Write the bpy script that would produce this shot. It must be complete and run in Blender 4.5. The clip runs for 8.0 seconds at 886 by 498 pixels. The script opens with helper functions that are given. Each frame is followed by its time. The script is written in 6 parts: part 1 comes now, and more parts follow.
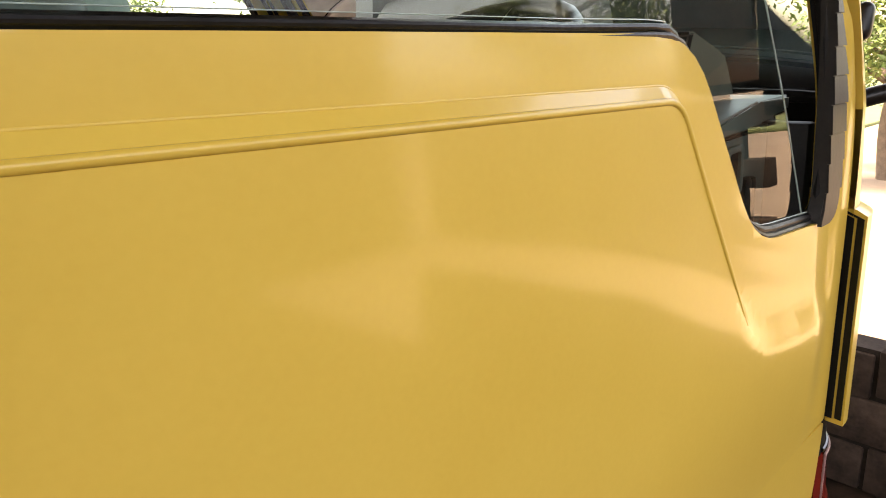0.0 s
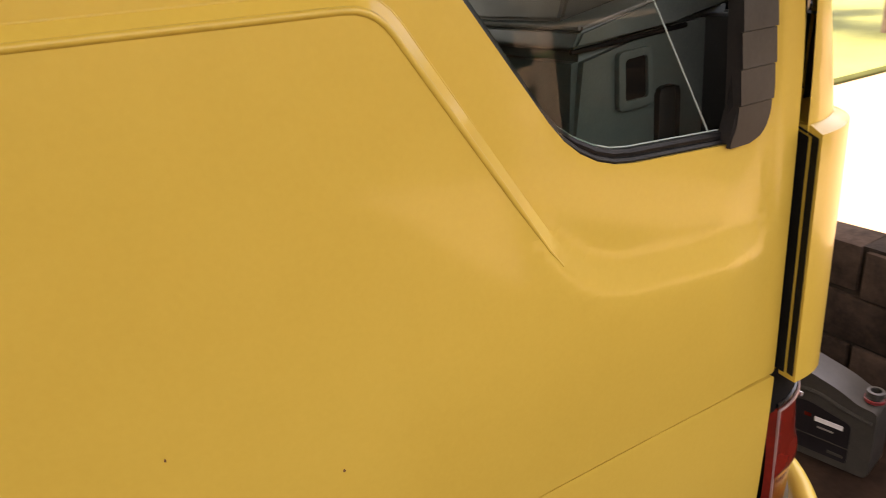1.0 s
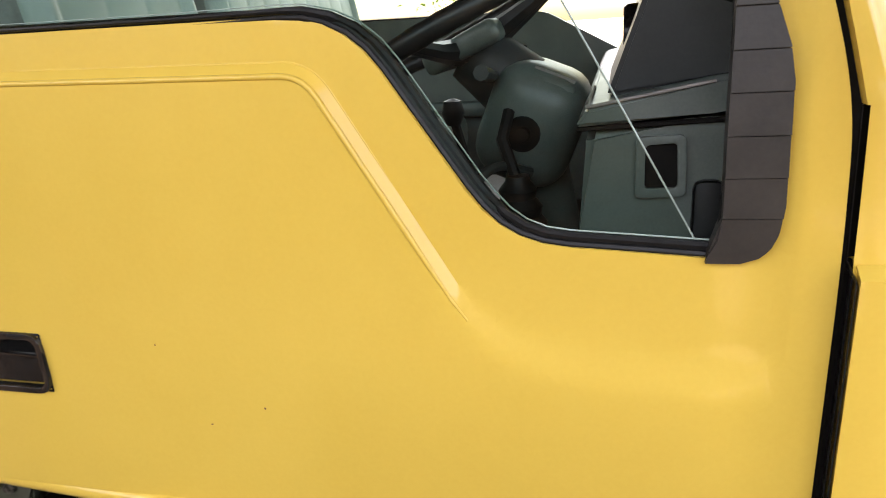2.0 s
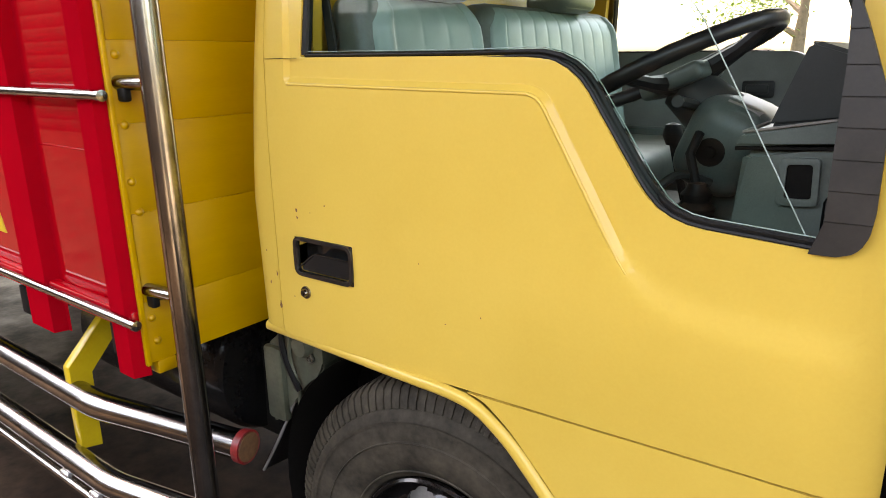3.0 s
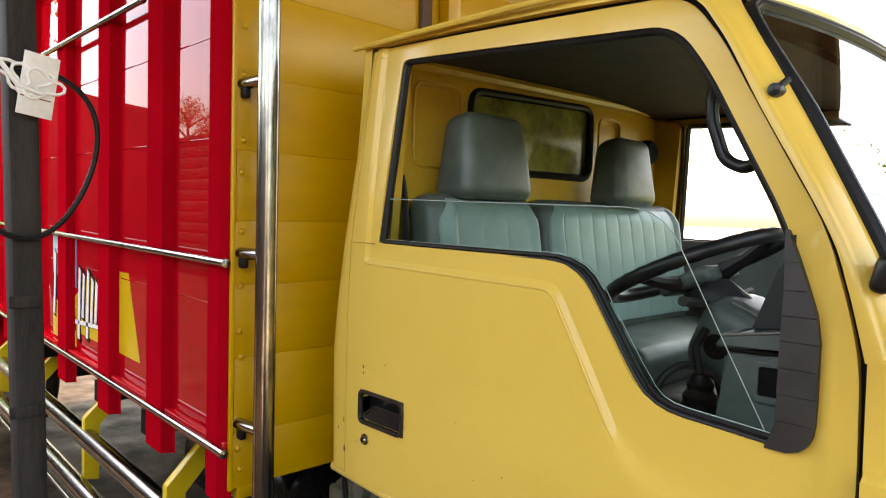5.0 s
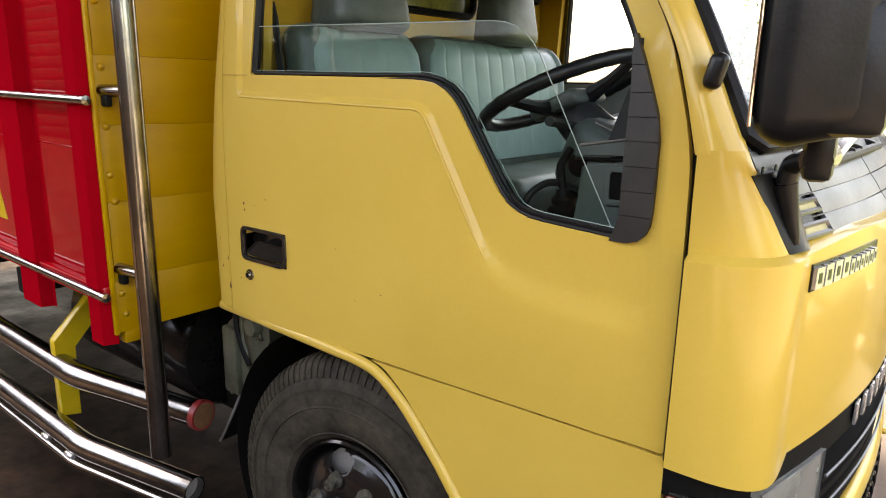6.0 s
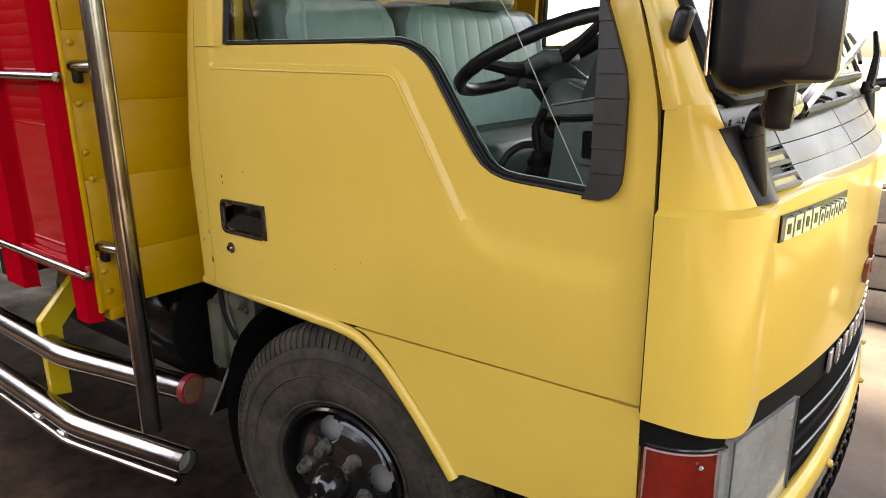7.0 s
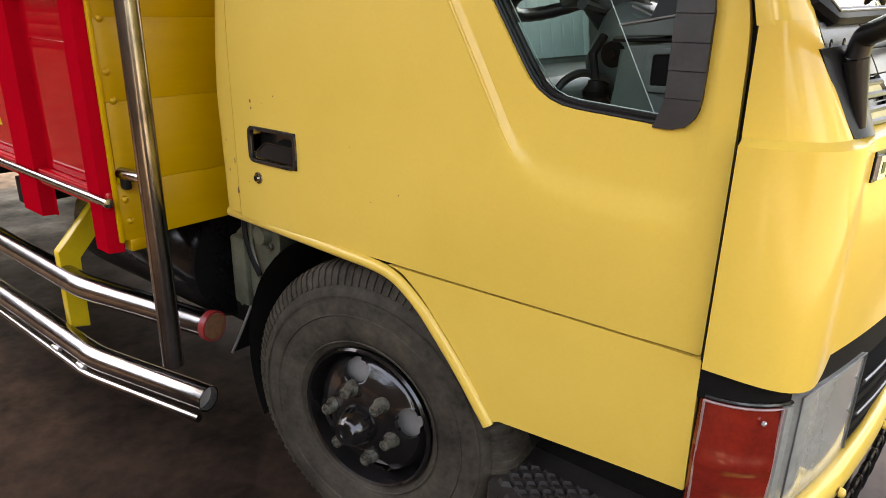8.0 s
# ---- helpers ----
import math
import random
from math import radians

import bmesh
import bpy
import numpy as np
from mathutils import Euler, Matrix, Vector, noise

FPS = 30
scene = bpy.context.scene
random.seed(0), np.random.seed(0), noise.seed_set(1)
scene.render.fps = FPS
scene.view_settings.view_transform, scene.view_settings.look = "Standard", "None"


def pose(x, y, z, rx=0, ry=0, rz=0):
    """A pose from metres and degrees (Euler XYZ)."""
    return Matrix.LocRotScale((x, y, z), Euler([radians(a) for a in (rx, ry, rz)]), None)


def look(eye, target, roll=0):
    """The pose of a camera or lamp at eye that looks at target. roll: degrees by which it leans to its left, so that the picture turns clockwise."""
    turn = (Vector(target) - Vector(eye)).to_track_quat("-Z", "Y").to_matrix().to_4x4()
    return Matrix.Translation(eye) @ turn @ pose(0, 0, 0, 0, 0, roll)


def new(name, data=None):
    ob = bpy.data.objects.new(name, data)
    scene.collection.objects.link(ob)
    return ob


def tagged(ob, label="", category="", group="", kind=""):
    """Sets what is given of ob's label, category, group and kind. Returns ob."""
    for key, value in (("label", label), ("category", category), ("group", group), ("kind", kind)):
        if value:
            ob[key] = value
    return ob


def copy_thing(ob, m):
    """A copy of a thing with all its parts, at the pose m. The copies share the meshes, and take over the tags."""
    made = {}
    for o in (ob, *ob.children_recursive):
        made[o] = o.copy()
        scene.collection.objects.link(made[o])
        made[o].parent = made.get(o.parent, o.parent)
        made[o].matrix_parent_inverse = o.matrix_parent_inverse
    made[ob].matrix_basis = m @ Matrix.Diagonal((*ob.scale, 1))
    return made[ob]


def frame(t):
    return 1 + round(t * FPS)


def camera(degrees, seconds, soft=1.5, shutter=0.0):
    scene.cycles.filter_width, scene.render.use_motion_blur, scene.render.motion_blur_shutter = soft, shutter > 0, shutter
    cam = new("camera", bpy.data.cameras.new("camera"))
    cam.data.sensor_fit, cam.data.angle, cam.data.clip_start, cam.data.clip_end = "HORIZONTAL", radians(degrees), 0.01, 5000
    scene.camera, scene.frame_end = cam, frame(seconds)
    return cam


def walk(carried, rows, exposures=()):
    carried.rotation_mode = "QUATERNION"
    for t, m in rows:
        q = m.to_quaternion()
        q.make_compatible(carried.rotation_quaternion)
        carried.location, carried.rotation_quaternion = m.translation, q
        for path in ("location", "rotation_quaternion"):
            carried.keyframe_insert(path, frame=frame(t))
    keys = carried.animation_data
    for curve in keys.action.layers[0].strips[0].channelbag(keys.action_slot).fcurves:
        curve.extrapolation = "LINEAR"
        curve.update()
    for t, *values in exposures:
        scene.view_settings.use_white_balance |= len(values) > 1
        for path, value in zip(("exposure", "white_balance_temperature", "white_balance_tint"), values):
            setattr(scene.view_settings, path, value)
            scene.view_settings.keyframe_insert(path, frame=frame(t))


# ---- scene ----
cam = camera(66.4, 8.0, soft=0.8, shutter=0.15)
PATH = [
    (0, (0.109, -0.306, 1.461), (1.39, 1.136, 0.931), -2.8),
    (0.5, (0.258, -0.451, 1.469), (1.369, 1.09, 0.845), -5.1),
    (1, (0.491, -0.504, 1.443), (1.267, 1.169, 0.67), -6.5),
    (1.2, (0.566, -0.52, 1.412), (1.07, 1.273, 0.684), -5.1),
    (2.3, (1.136, -0.723, 1.473), (0.338, 1.015, 0.887), -3.9),
    (2.5, (1.166, -0.776, 1.475), (0.189, 0.871, 0.9), -3.5),
    (3, (1.238, -0.952, 1.472), (0.078, 0.586, 0.934), -1.1),
    (3.5, (1.352, -1.027, 1.486), (0.142, 0.546, 1.238), 2.2),
    (4, (1.407, -1.040, 1.549), (-0.022, 0.358, 1.541), 2.2),
    (4.2, (1.442, -1.033, 1.576), (-0.087, 0.255, 1.644), 1.7),
    (5.3, (1.522, -1.03, 1.52), (0.132, 0.394, 1.315), 1.4),
    (5.5, (1.54, -1.021, 1.49), (0.202, 0.438, 1.208), 1.3),
    (6, (1.576, -1.011, 1.459), (0.366, 0.512, 0.996), 1.0),
    (6.5, (1.612, -1.001, 1.448), (0.468, 0.563, 0.953), -0.3),
    (7, (1.605, -1.004, 1.446), (0.428, 0.52, 0.904), -0.7),
    (7.5, (1.537, -1.001, 1.396), (0.372, 0.48, 0.728), 0.8),
    (8, (1.508, -0.983, 1.383), (0.331, 0.488, 0.711), 1.0),
]
walk(cam, [(t, look(eye, target, roll)) for t, eye, target, roll in PATH],
     exposures=((0, 3.66, 10000, 20), (0.5, 3.20, 12500, 29), (0.7, 3.18, 12200, 29), (1.2, 3.66, 11000, 25), (2.3, 4.01, 9300, 16), (3.5, 4.06, 9200, 15), (4.2, 3.58, 9300, 13), (5.3, 3.73, 9000, 13), (6.5, 3.47, 9300, 17), (8, 3.76, 9400, 16)))

# ---- light ----
world = bpy.data.worlds.new("world")
scene.world = world
world.use_nodes = True
wn, wl = world.node_tree.nodes, world.node_tree.links
sky = wn.new("ShaderNodeTexSky")
sky.sky_type = "NISHITA"
sky.sun_disc = False
sky.sun_elevation, sky.sun_rotation = radians(72), radians(304)
sky.air_density, sky.dust_density, sky.ozone_density = 1.0, 4.0, 0.6
wn["Background"].inputs["Strength"].default_value = 0.15
wl.new(sky.outputs[0], wn["Background"].inputs["Color"])
sun_data = bpy.data.lights.new("sun", "SUN")
sun_data.energy, sun_data.angle, sun_data.color = 2.9, radians(8), (1.0, 0.95, 0.86)
sun = new("sun", sun_data)
sun.matrix_basis = look((-2.4, 1.6, 9), (0, 0, 0))


# ---- materials ----
def material(name, base, second=None, rough=0.5, metal=0.0, coat=0.0, scale=6.0, fine=90.0, bump=0.08, vary=0.5,
             rough_vary=0.15, spec=0.5, stretch=(1, 1, 1), per_object=0.0, glow=0.0, coat_rough=0.08):
    m = bpy.data.materials.new(name)
    m.use_nodes = True
    n, l = m.node_tree.nodes, m.node_tree.links
    b = n["Principled BSDF"]
    co = n.new("ShaderNodeTexCoord")
    mp = n.new("ShaderNodeMapping")
    mp.inputs["Scale"].default_value = stretch
    l.new(co.outputs["Object"], mp.inputs["Vector"])
    big, small = n.new("ShaderNodeTexNoise"), n.new("ShaderNodeTexNoise")
    big.inputs["Scale"].default_value, big.inputs["Detail"].default_value, big.inputs["Roughness"].default_value = scale, 6, 0.62
    small.inputs["Scale"].default_value, small.inputs["Detail"].default_value = fine, 4
    for t in (big, small):
        l.new(mp.outputs[0], t.inputs["Vector"])
    mul = n.new("ShaderNodeMath")
    mul.operation = "MULTIPLY_ADD"
    mul.inputs[1].default_value = 0.35
    l.new(small.outputs["Fac"], mul.inputs[0])
    l.new(big.outputs["Fac"], mul.inputs[2])
    ramp = n.new("ShaderNodeMapRange")
    ramp.inputs["From Min"].default_value, ramp.inputs["From Max"].default_value = 0.45, 0.90
    l.new(mul.outputs[0], ramp.inputs["Value"])
    mix = n.new("ShaderNodeMix")
    mix.data_type = "RGBA"
    second = second or tuple(c * (1 - 0.25 * vary) for c in base)
    mix.inputs["A"].default_value, mix.inputs["B"].default_value = (*base, 1), (*second, 1)
    l.new(ramp.outputs[0], mix.inputs["Factor"])
    colour = mix.outputs["Result"]
    if per_object:
        info = n.new("ShaderNodeObjectInfo")
        hsv = n.new("ShaderNodeHueSaturation")
        mr = n.new("ShaderNodeMapRange")
        mr.inputs["To Min"].default_value, mr.inputs["To Max"].default_value = 1 - per_object, 1 + per_object
        l.new(info.outputs["Random"], mr.inputs["Value"])
        l.new(mr.outputs[0], hsv.inputs["Value"])
        l.new(colour, hsv.inputs["Color"])
        colour = hsv.outputs[0]
    l.new(colour, b.inputs["Base Color"])
    rr = n.new("ShaderNodeMapRange")
    rr.inputs["To Min"].default_value, rr.inputs["To Max"].default_value = max(0.02, rough - rough_vary / 2), min(1, rough + rough_vary / 2)
    l.new(big.outputs["Fac"], rr.inputs["Value"])
    l.new(rr.outputs[0], b.inputs["Roughness"])
    b.inputs["Metallic"].default_value = metal
    b.inputs["Coat Weight"].default_value = coat
    b.inputs["Coat Roughness"].default_value = coat_rough
    b.inputs["Specular IOR Level"].default_value = spec
    if bump:
        bp = n.new("ShaderNodeBump")
        bp.inputs["Strength"].default_value, bp.inputs["Distance"].default_value = bump, 0.004
        l.new(mul.outputs[0], bp.inputs["Height"])
        l.new(bp.outputs[0], b.inputs["Normal"])
    if glow:
        l.new(colour, b.inputs["Emission Color"])
        b.inputs["Emission Strength"].default_value = glow
    return m


def glass(name, tint, rough=0.0, ior=1.38):
    m = bpy.data.materials.new(name)
    m.use_nodes = True
    n, l = m.node_tree.nodes, m.node_tree.links
    n.remove(n["Principled BSDF"])
    tr, gl = n.new("ShaderNodeBsdfTransparent"), n.new("ShaderNodeBsdfGlossy")
    mx, fr = n.new("ShaderNodeMixShader"), n.new("ShaderNodeFresnel")
    tr.inputs["Color"].default_value = (*tint, 1)
    gl.inputs["Roughness"].default_value = rough
    fr.inputs["IOR"].default_value = ior
    l.new(fr.outputs[0], mx.inputs[0])
    l.new(tr.outputs[0], mx.inputs[1])
    l.new(gl.outputs[0], mx.inputs[2])
    l.new(mx.outputs[0], n["Material Output"].inputs["Surface"])
    return m


CAB = material("cab_yellow_paint", (0.620, 0.408, 0.076), (0.578, 0.373, 0.064), rough=0.36, coat=0.5, scale=3, fine=160, bump=0.008, rough_vary=0.1, coat_rough=0.09, spec=0.2)
INNER = material("inner_yellow_paint", (0.57, 0.340, 0.036), (0.48, 0.275, 0.027), rough=0.34, scale=5, bump=0.02)
BOARD = material("board_yellow_paint", (0.53, 0.288, 0.004), (0.47, 0.250, 0.003), rough=0.36, scale=4, fine=60, bump=0.07, stretch=(1, 1, 5), per_object=0.02)
RED = material("red_enamel", (0.45, 0.004, 0.010), (0.38, 0.003, 0.008), rough=0.45, coat=0.9, scale=3, fine=12, bump=0.02, rough_vary=0.08, coat_rough=0.02, spec=0.0)
CHROME = material("polished_steel", (0.40, 0.39, 0.37), (0.15, 0.143, 0.132), rough=0.20, metal=1.0, scale=12, fine=160, bump=0.04, rough_vary=0.2)
SEAL = material("glossy_black_seal", (0.006, 0.006, 0.006), (0.014, 0.013, 0.012), rough=0.36, scale=30, fine=140, bump=0.25, rough_vary=0.3, spec=0.2)
RUBBER = material("black_rubber", (0.006, 0.006, 0.006), (0.011, 0.010, 0.0095), rough=0.45, scale=20, fine=200, bump=0.1, spec=0.15)
TYRE = material("worn_tyre_rubber", (0.0150, 0.0128, 0.0096), (0.068, 0.055, 0.039), rough=0.72, scale=11, fine=70, bump=0.5, spec=0.15)
RIMPAINT = material("black_gloss_enamel", (0.004, 0.004, 0.004), (0.012, 0.010, 0.009), rough=0.14, coat=0.4, scale=16, fine=60, bump=0.3, rough_vary=0.25, spec=0.4)
LUGS = material("worn_lug_metal", (0.012, 0.011, 0.010), (0.13, 0.12, 0.09), rough=0.28, metal=0.2, scale=55, fine=160, bump=0.3)
DRUM = material("dusty_brake_drum", (0.24, 0.22, 0.20), (0.16, 0.145, 0.13), rough=0.8, scale=20, fine=150, bump=0.2)
PLASTIC = material("black_moulded_plastic", (0.0062, 0.0062, 0.0066), (0.013, 0.013, 0.0135), rough=0.34, scale=18, fine=260, bump=0.14, spec=0.3)
VENT = material("faded_black_plastic", (0.015, 0.0130, 0.0115), (0.032, 0.027, 0.023), rough=0.44, scale=14, fine=180, bump=0.12, spec=0.35)
GREYGRILLE = material("silvered_grille_plastic", (0.15, 0.152, 0.155), (0.08, 0.082, 0.084), rough=0.34, metal=0.45, scale=7, fine=90, bump=0.05)
# Both trim greys are lifted; haze from the glass is put into their colour.
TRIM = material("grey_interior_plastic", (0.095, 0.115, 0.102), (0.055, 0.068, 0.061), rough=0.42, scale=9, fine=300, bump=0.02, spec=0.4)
DOORTRIM = material("haze_lifted_door_trim", (0.17, 0.185, 0.170), (0.115, 0.125, 0.115), rough=0.48, scale=8, fine=260, bump=0.04, spec=0.4)
DARKTRIM = material("dark_interior_plastic", (0.026, 0.028, 0.027), (0.016, 0.017, 0.016), rough=0.5, scale=12, fine=260, bump=0.05, spec=0.3)
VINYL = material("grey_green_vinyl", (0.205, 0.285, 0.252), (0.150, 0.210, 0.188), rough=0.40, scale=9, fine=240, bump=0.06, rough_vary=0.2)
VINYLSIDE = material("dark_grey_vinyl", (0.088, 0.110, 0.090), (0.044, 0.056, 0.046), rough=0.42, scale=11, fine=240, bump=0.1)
HEADLINER = material("brown_headliner", (0.034, 0.024, 0.018), (0.022, 0.016, 0.012), rough=0.9, scale=10, fine=200, bump=0.1)
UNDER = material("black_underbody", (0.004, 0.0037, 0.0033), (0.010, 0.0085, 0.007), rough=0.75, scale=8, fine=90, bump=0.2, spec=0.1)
GLOSSBLACK = material("worn_gloss_black", (0.006, 0.0058, 0.0055), (0.016, 0.015, 0.014), rough=0.16, scale=26, fine=120, bump=0.12, rough_vary=0.2, spec=0.5)
BLACKPAINT = material("black_satin_paint", (0.005, 0.005, 0.005), (0.010, 0.009, 0.008), rough=0.18, scale=9, fine=90, bump=0.05, spec=0.2)
WASHER = material("dirty_translucent_plastic", (0.105, 0.112, 0.075), (0.045, 0.047, 0.030), rough=0.45, scale=11, fine=90, bump=0.15)
AMBER = material("red_orange_lens", (0.20, 0.015, 0.008), (0.10, 0.008, 0.005), rough=0.22, coat=0.35, scale=16, fine=120, bump=0.08)
LENSRIM = material("milky_lens_edge", (0.30, 0.19, 0.17), (0.20, 0.11, 0.10), rough=0.3, scale=20, bump=0.05)
LAMPGLASS = material("cloudy_headlamp_glass", (0.50, 0.50, 0.44), (0.28, 0.28, 0.24), rough=0.12, coat=0.7, metal=0.4, scale=6, fine=60, bump=0.06)
BADGE = material("chrome_badge", (0.72, 0.70, 0.68), (0.5, 0.48, 0.47), rough=0.22, metal=0.7, scale=40, bump=0.05)
BADGERED = material("dull_red_emblem", (0.20, 0.035, 0.02), (0.12, 0.02, 0.012), rough=0.35, scale=40, bump=0.05)
REDCAP = material("chipped_red_paint", (0.30, 0.010, 0.012), (0.10, 0.022, 0.018), rough=0.45, scale=38, fine=120, bump=0.3, vary=1)
PALEVENT = material("pale_yellow_mesh", (0.52, 0.46, 0.22), (0.36, 0.31, 0.14), rough=0.6, scale=40, bump=0.2)
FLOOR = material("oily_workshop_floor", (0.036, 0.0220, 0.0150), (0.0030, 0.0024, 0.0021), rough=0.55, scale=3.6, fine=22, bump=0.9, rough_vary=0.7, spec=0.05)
SAND = material("trodden_sandy_earth", (0.19, 0.148, 0.106), (0.12, 0.092, 0.065), rough=0.9, scale=0.5, fine=14, bump=0.5)
BLOCK = material("weathered_concrete_block", (0.050, 0.035, 0.026), (0.014, 0.010, 0.008), rough=0.95, scale=9, fine=50, bump=1.0, per_object=0.3, spec=0.1)
PALEBLOCK = material("pale_concrete_block", (0.46, 0.42, 0.37), (0.25, 0.22, 0.19), rough=0.9, scale=5, fine=50, bump=0.8, per_object=0.14)
MORTAR = material("mortar", (0.030, 0.023, 0.018), (0.014, 0.011, 0.009), rough=0.95, scale=8, fine=80, bump=0.8, spec=0.1)
TIMBER = material("dark_weathered_timber", (0.012, 0.0105, 0.0095), (0.038, 0.032, 0.028), rough=0.75, scale=7, fine=60, bump=0.6, stretch=(4, 4, 0.5), spec=0.15)
ROOFWOOD = material("brown_roof_timber", (0.13, 0.075, 0.05), (0.075, 0.045, 0.032), rough=0.8, scale=5, fine=50, bump=0.3)
ROOFTIN = material("rusty_roof_sheet", (0.16, 0.13, 0.11), (0.10, 0.065, 0.045), rough=0.6, scale=2, fine=40, bump=0.2)
BARK = material("tree_bark", (0.12, 0.09, 0.065), (0.06, 0.045, 0.033), rough=0.9, scale=10, fine=60, bump=0.6)
LEAF = material("tree_leaves", (0.10, 0.16, 0.035), (0.045, 0.085, 0.018), rough=0.55, scale=1.2, fine=8, bump=0.0)
GRASS = material("field_grass", (0.075, 0.105, 0.030), (0.045, 0.065, 0.018), rough=0.85, scale=0.6, fine=12, bump=0.3)
LIME = material("lime_green_paint", (0.26, 0.50, 0.03), (0.20, 0.40, 0.02), rough=0.35, coat=0.2, scale=2, bump=0.03)
OILCAN = material("grey_moulded_can", (0.060, 0.056, 0.048), (0.038, 0.036, 0.030), rough=0.34, metal=0.1, scale=12, fine=160, bump=0.06, spec=0.35)
CANLABEL = material("dark_can_label", (0.010, 0.009, 0.010), (0.016, 0.014, 0.015), rough=0.3, scale=15, bump=0.02, spec=0.3)
WHITE = material("off_white_paint", (0.72, 0.70, 0.68), (0.58, 0.55, 0.54), rough=0.4, scale=14, bump=0.04)
CARTON = material("grubby_white_card", (0.66, 0.63, 0.60), (0.48, 0.45, 0.42), rough=0.8, scale=14, fine=80, bump=0.1)
# Side red made deeper and coatless; the posts' missing sky sheen is painted in.
REDPOST = material("unreflecting_red_enamel", (0.36, 0.003, 0.009), (0.30, 0.0025, 0.008), rough=0.4, scale=4, fine=30, bump=0.08, spec=0.0)
GLASSEDGE = material("pale_glass_edge", (0.34, 0.42, 0.38), (0.26, 0.34, 0.30), rough=0.2, scale=20, bump=0.0)
# Dusty concrete, darkened so that the shed's shade is part of its colour.
APRON = material("dusty_shaded_concrete", (0.052, 0.045, 0.040), (0.028, 0.024, 0.021), rough=0.85, scale=3, fine=30, bump=0.6)
RUST = material("rust_spot", (0.10, 0.042, 0.014), (0.19, 0.08, 0.03), rough=0.85, scale=60, bump=0.2)
GLASSPANE = glass("window_glass", (0.74, 0.84, 0.79), 0.0, 1.33)
SHIELD = glass("windscreen_glass", (0.80, 0.87, 0.84), 0.0, 1.6)
# Olive mottling paints the trees mirrored in the rear window.
PANEREFLECT = material("painted_tree_reflection", (0.30, 0.29, 0.07), (0.05, 0.055, 0.018), rough=0.18, scale=11, fine=30, bump=0.02, vary=1)
MIRROR = material("mirror_glass", (0.9, 0.9, 0.9), (0.88, 0.88, 0.88), rough=0.02, metal=1.0, bump=0, rough_vary=0.0)
BLUEPAINT = material("sky_blue_sign_paint", (0.10, 0.35, 0.52), (0.08, 0.28, 0.42), rough=0.25, coat=0.3, bump=0.03)
SIGNYELLOW = material("yellow_sign_paint", (0.62, 0.42, 0.02), (0.54, 0.35, 0.015), rough=0.2, coat=0.3, bump=0.03)


# ---- mesh helpers ----
def thing(name, at=(0, 0, 0), label="", category="", group="", kind=""):
    ob = new(name)
    ob.matrix_basis = Matrix.Translation(at)
    return tagged(ob, label, category, group, kind)


def part(name, bm, mat, parent=None, label="", smooth=40):
    bmesh.ops.recalc_face_normals(bm, faces=bm.faces[:]) if smooth != "keep" else None
    me = bpy.data.meshes.new(name)
    for f in bm.faces:
        f.smooth = True
    limit = radians(40 if smooth == "keep" else smooth)
    for e in bm.edges:
        if len(e.link_faces) == 2 and e.calc_face_angle(0) > limit:
            e.smooth = False
    bm.to_mesh(me)
    bm.free()
    for m in (mat if isinstance(mat, (list, tuple)) else (mat,)):
        me.materials.append(m)
    ob = new(name, me)
    attach(ob, parent)
    return tagged(ob, label)


def attach(ob, parent):
    if parent is not None:
        ob.parent = parent
        ob.matrix_parent_inverse = parent.matrix_basis.inverted() if parent.parent is None else Matrix.Identity(4)
    return ob


def whole(name, bm, mat, label, category="", group="", kind="", smooth=40):
    return tagged(part(name, bm, mat, None, label, smooth), label, category, group, kind)


def box(bm, centre, size, bevel=0.0, turn=None, seg=2):
    made = bmesh.ops.create_cube(bm, size=1.0)["verts"]
    m = Matrix.Translation(centre) @ (turn.to_4x4() if turn else Matrix.Identity(4)) @ Matrix.Diagonal((*size, 1))
    bmesh.ops.transform(bm, matrix=m, verts=made)
    if bevel:
        edges = list({e for v in made for e in v.link_edges})
        bmesh.ops.bevel(bm, geom=edges, offset=bevel, segments=seg, affect="EDGES", profile=0.5)
    return bm


def tube(bm, pts, r, seg=14, cap=True, closed=False):
    pts = [Vector(p) for p in pts]
    rs = r if isinstance(r, (list, tuple)) else [r] * len(pts)
    n = len(pts)
    tang = []
    for i in range(n):
        a = pts[(i - 1) % n] if closed or i > 0 else pts[i]
        b = pts[(i + 1) % n] if closed or i < n - 1 else pts[i]
        tang.append((b - a).normalized())
    ref = Vector((0, 0, 1)) if abs(tang[0].z) < 0.9 else Vector((1, 0, 0))
    nrm = (ref - tang[0] * ref.dot(tang[0])).normalized()
    rings = []
    for i in range(n):
        nrm = (nrm - tang[i] * nrm.dot(tang[i])).normalized()
        bi = tang[i].cross(nrm)
        rings.append([bm.verts.new(pts[i] + (nrm * math.cos(2 * math.pi * k / seg) + bi * math.sin(2 * math.pi * k / seg)) * rs[i]) for k in range(seg)])
    for i in range(n if closed else n - 1):
        a, b = rings[i], rings[(i + 1) % n]
        for k in range(seg):
            bm.faces.new((a[k], a[(k + 1) % seg], b[(k + 1) % seg], b[k]))
    if cap and not closed:
        bm.faces.new(rings[0][::-1])
        bm.faces.new(rings[-1])
    return bm


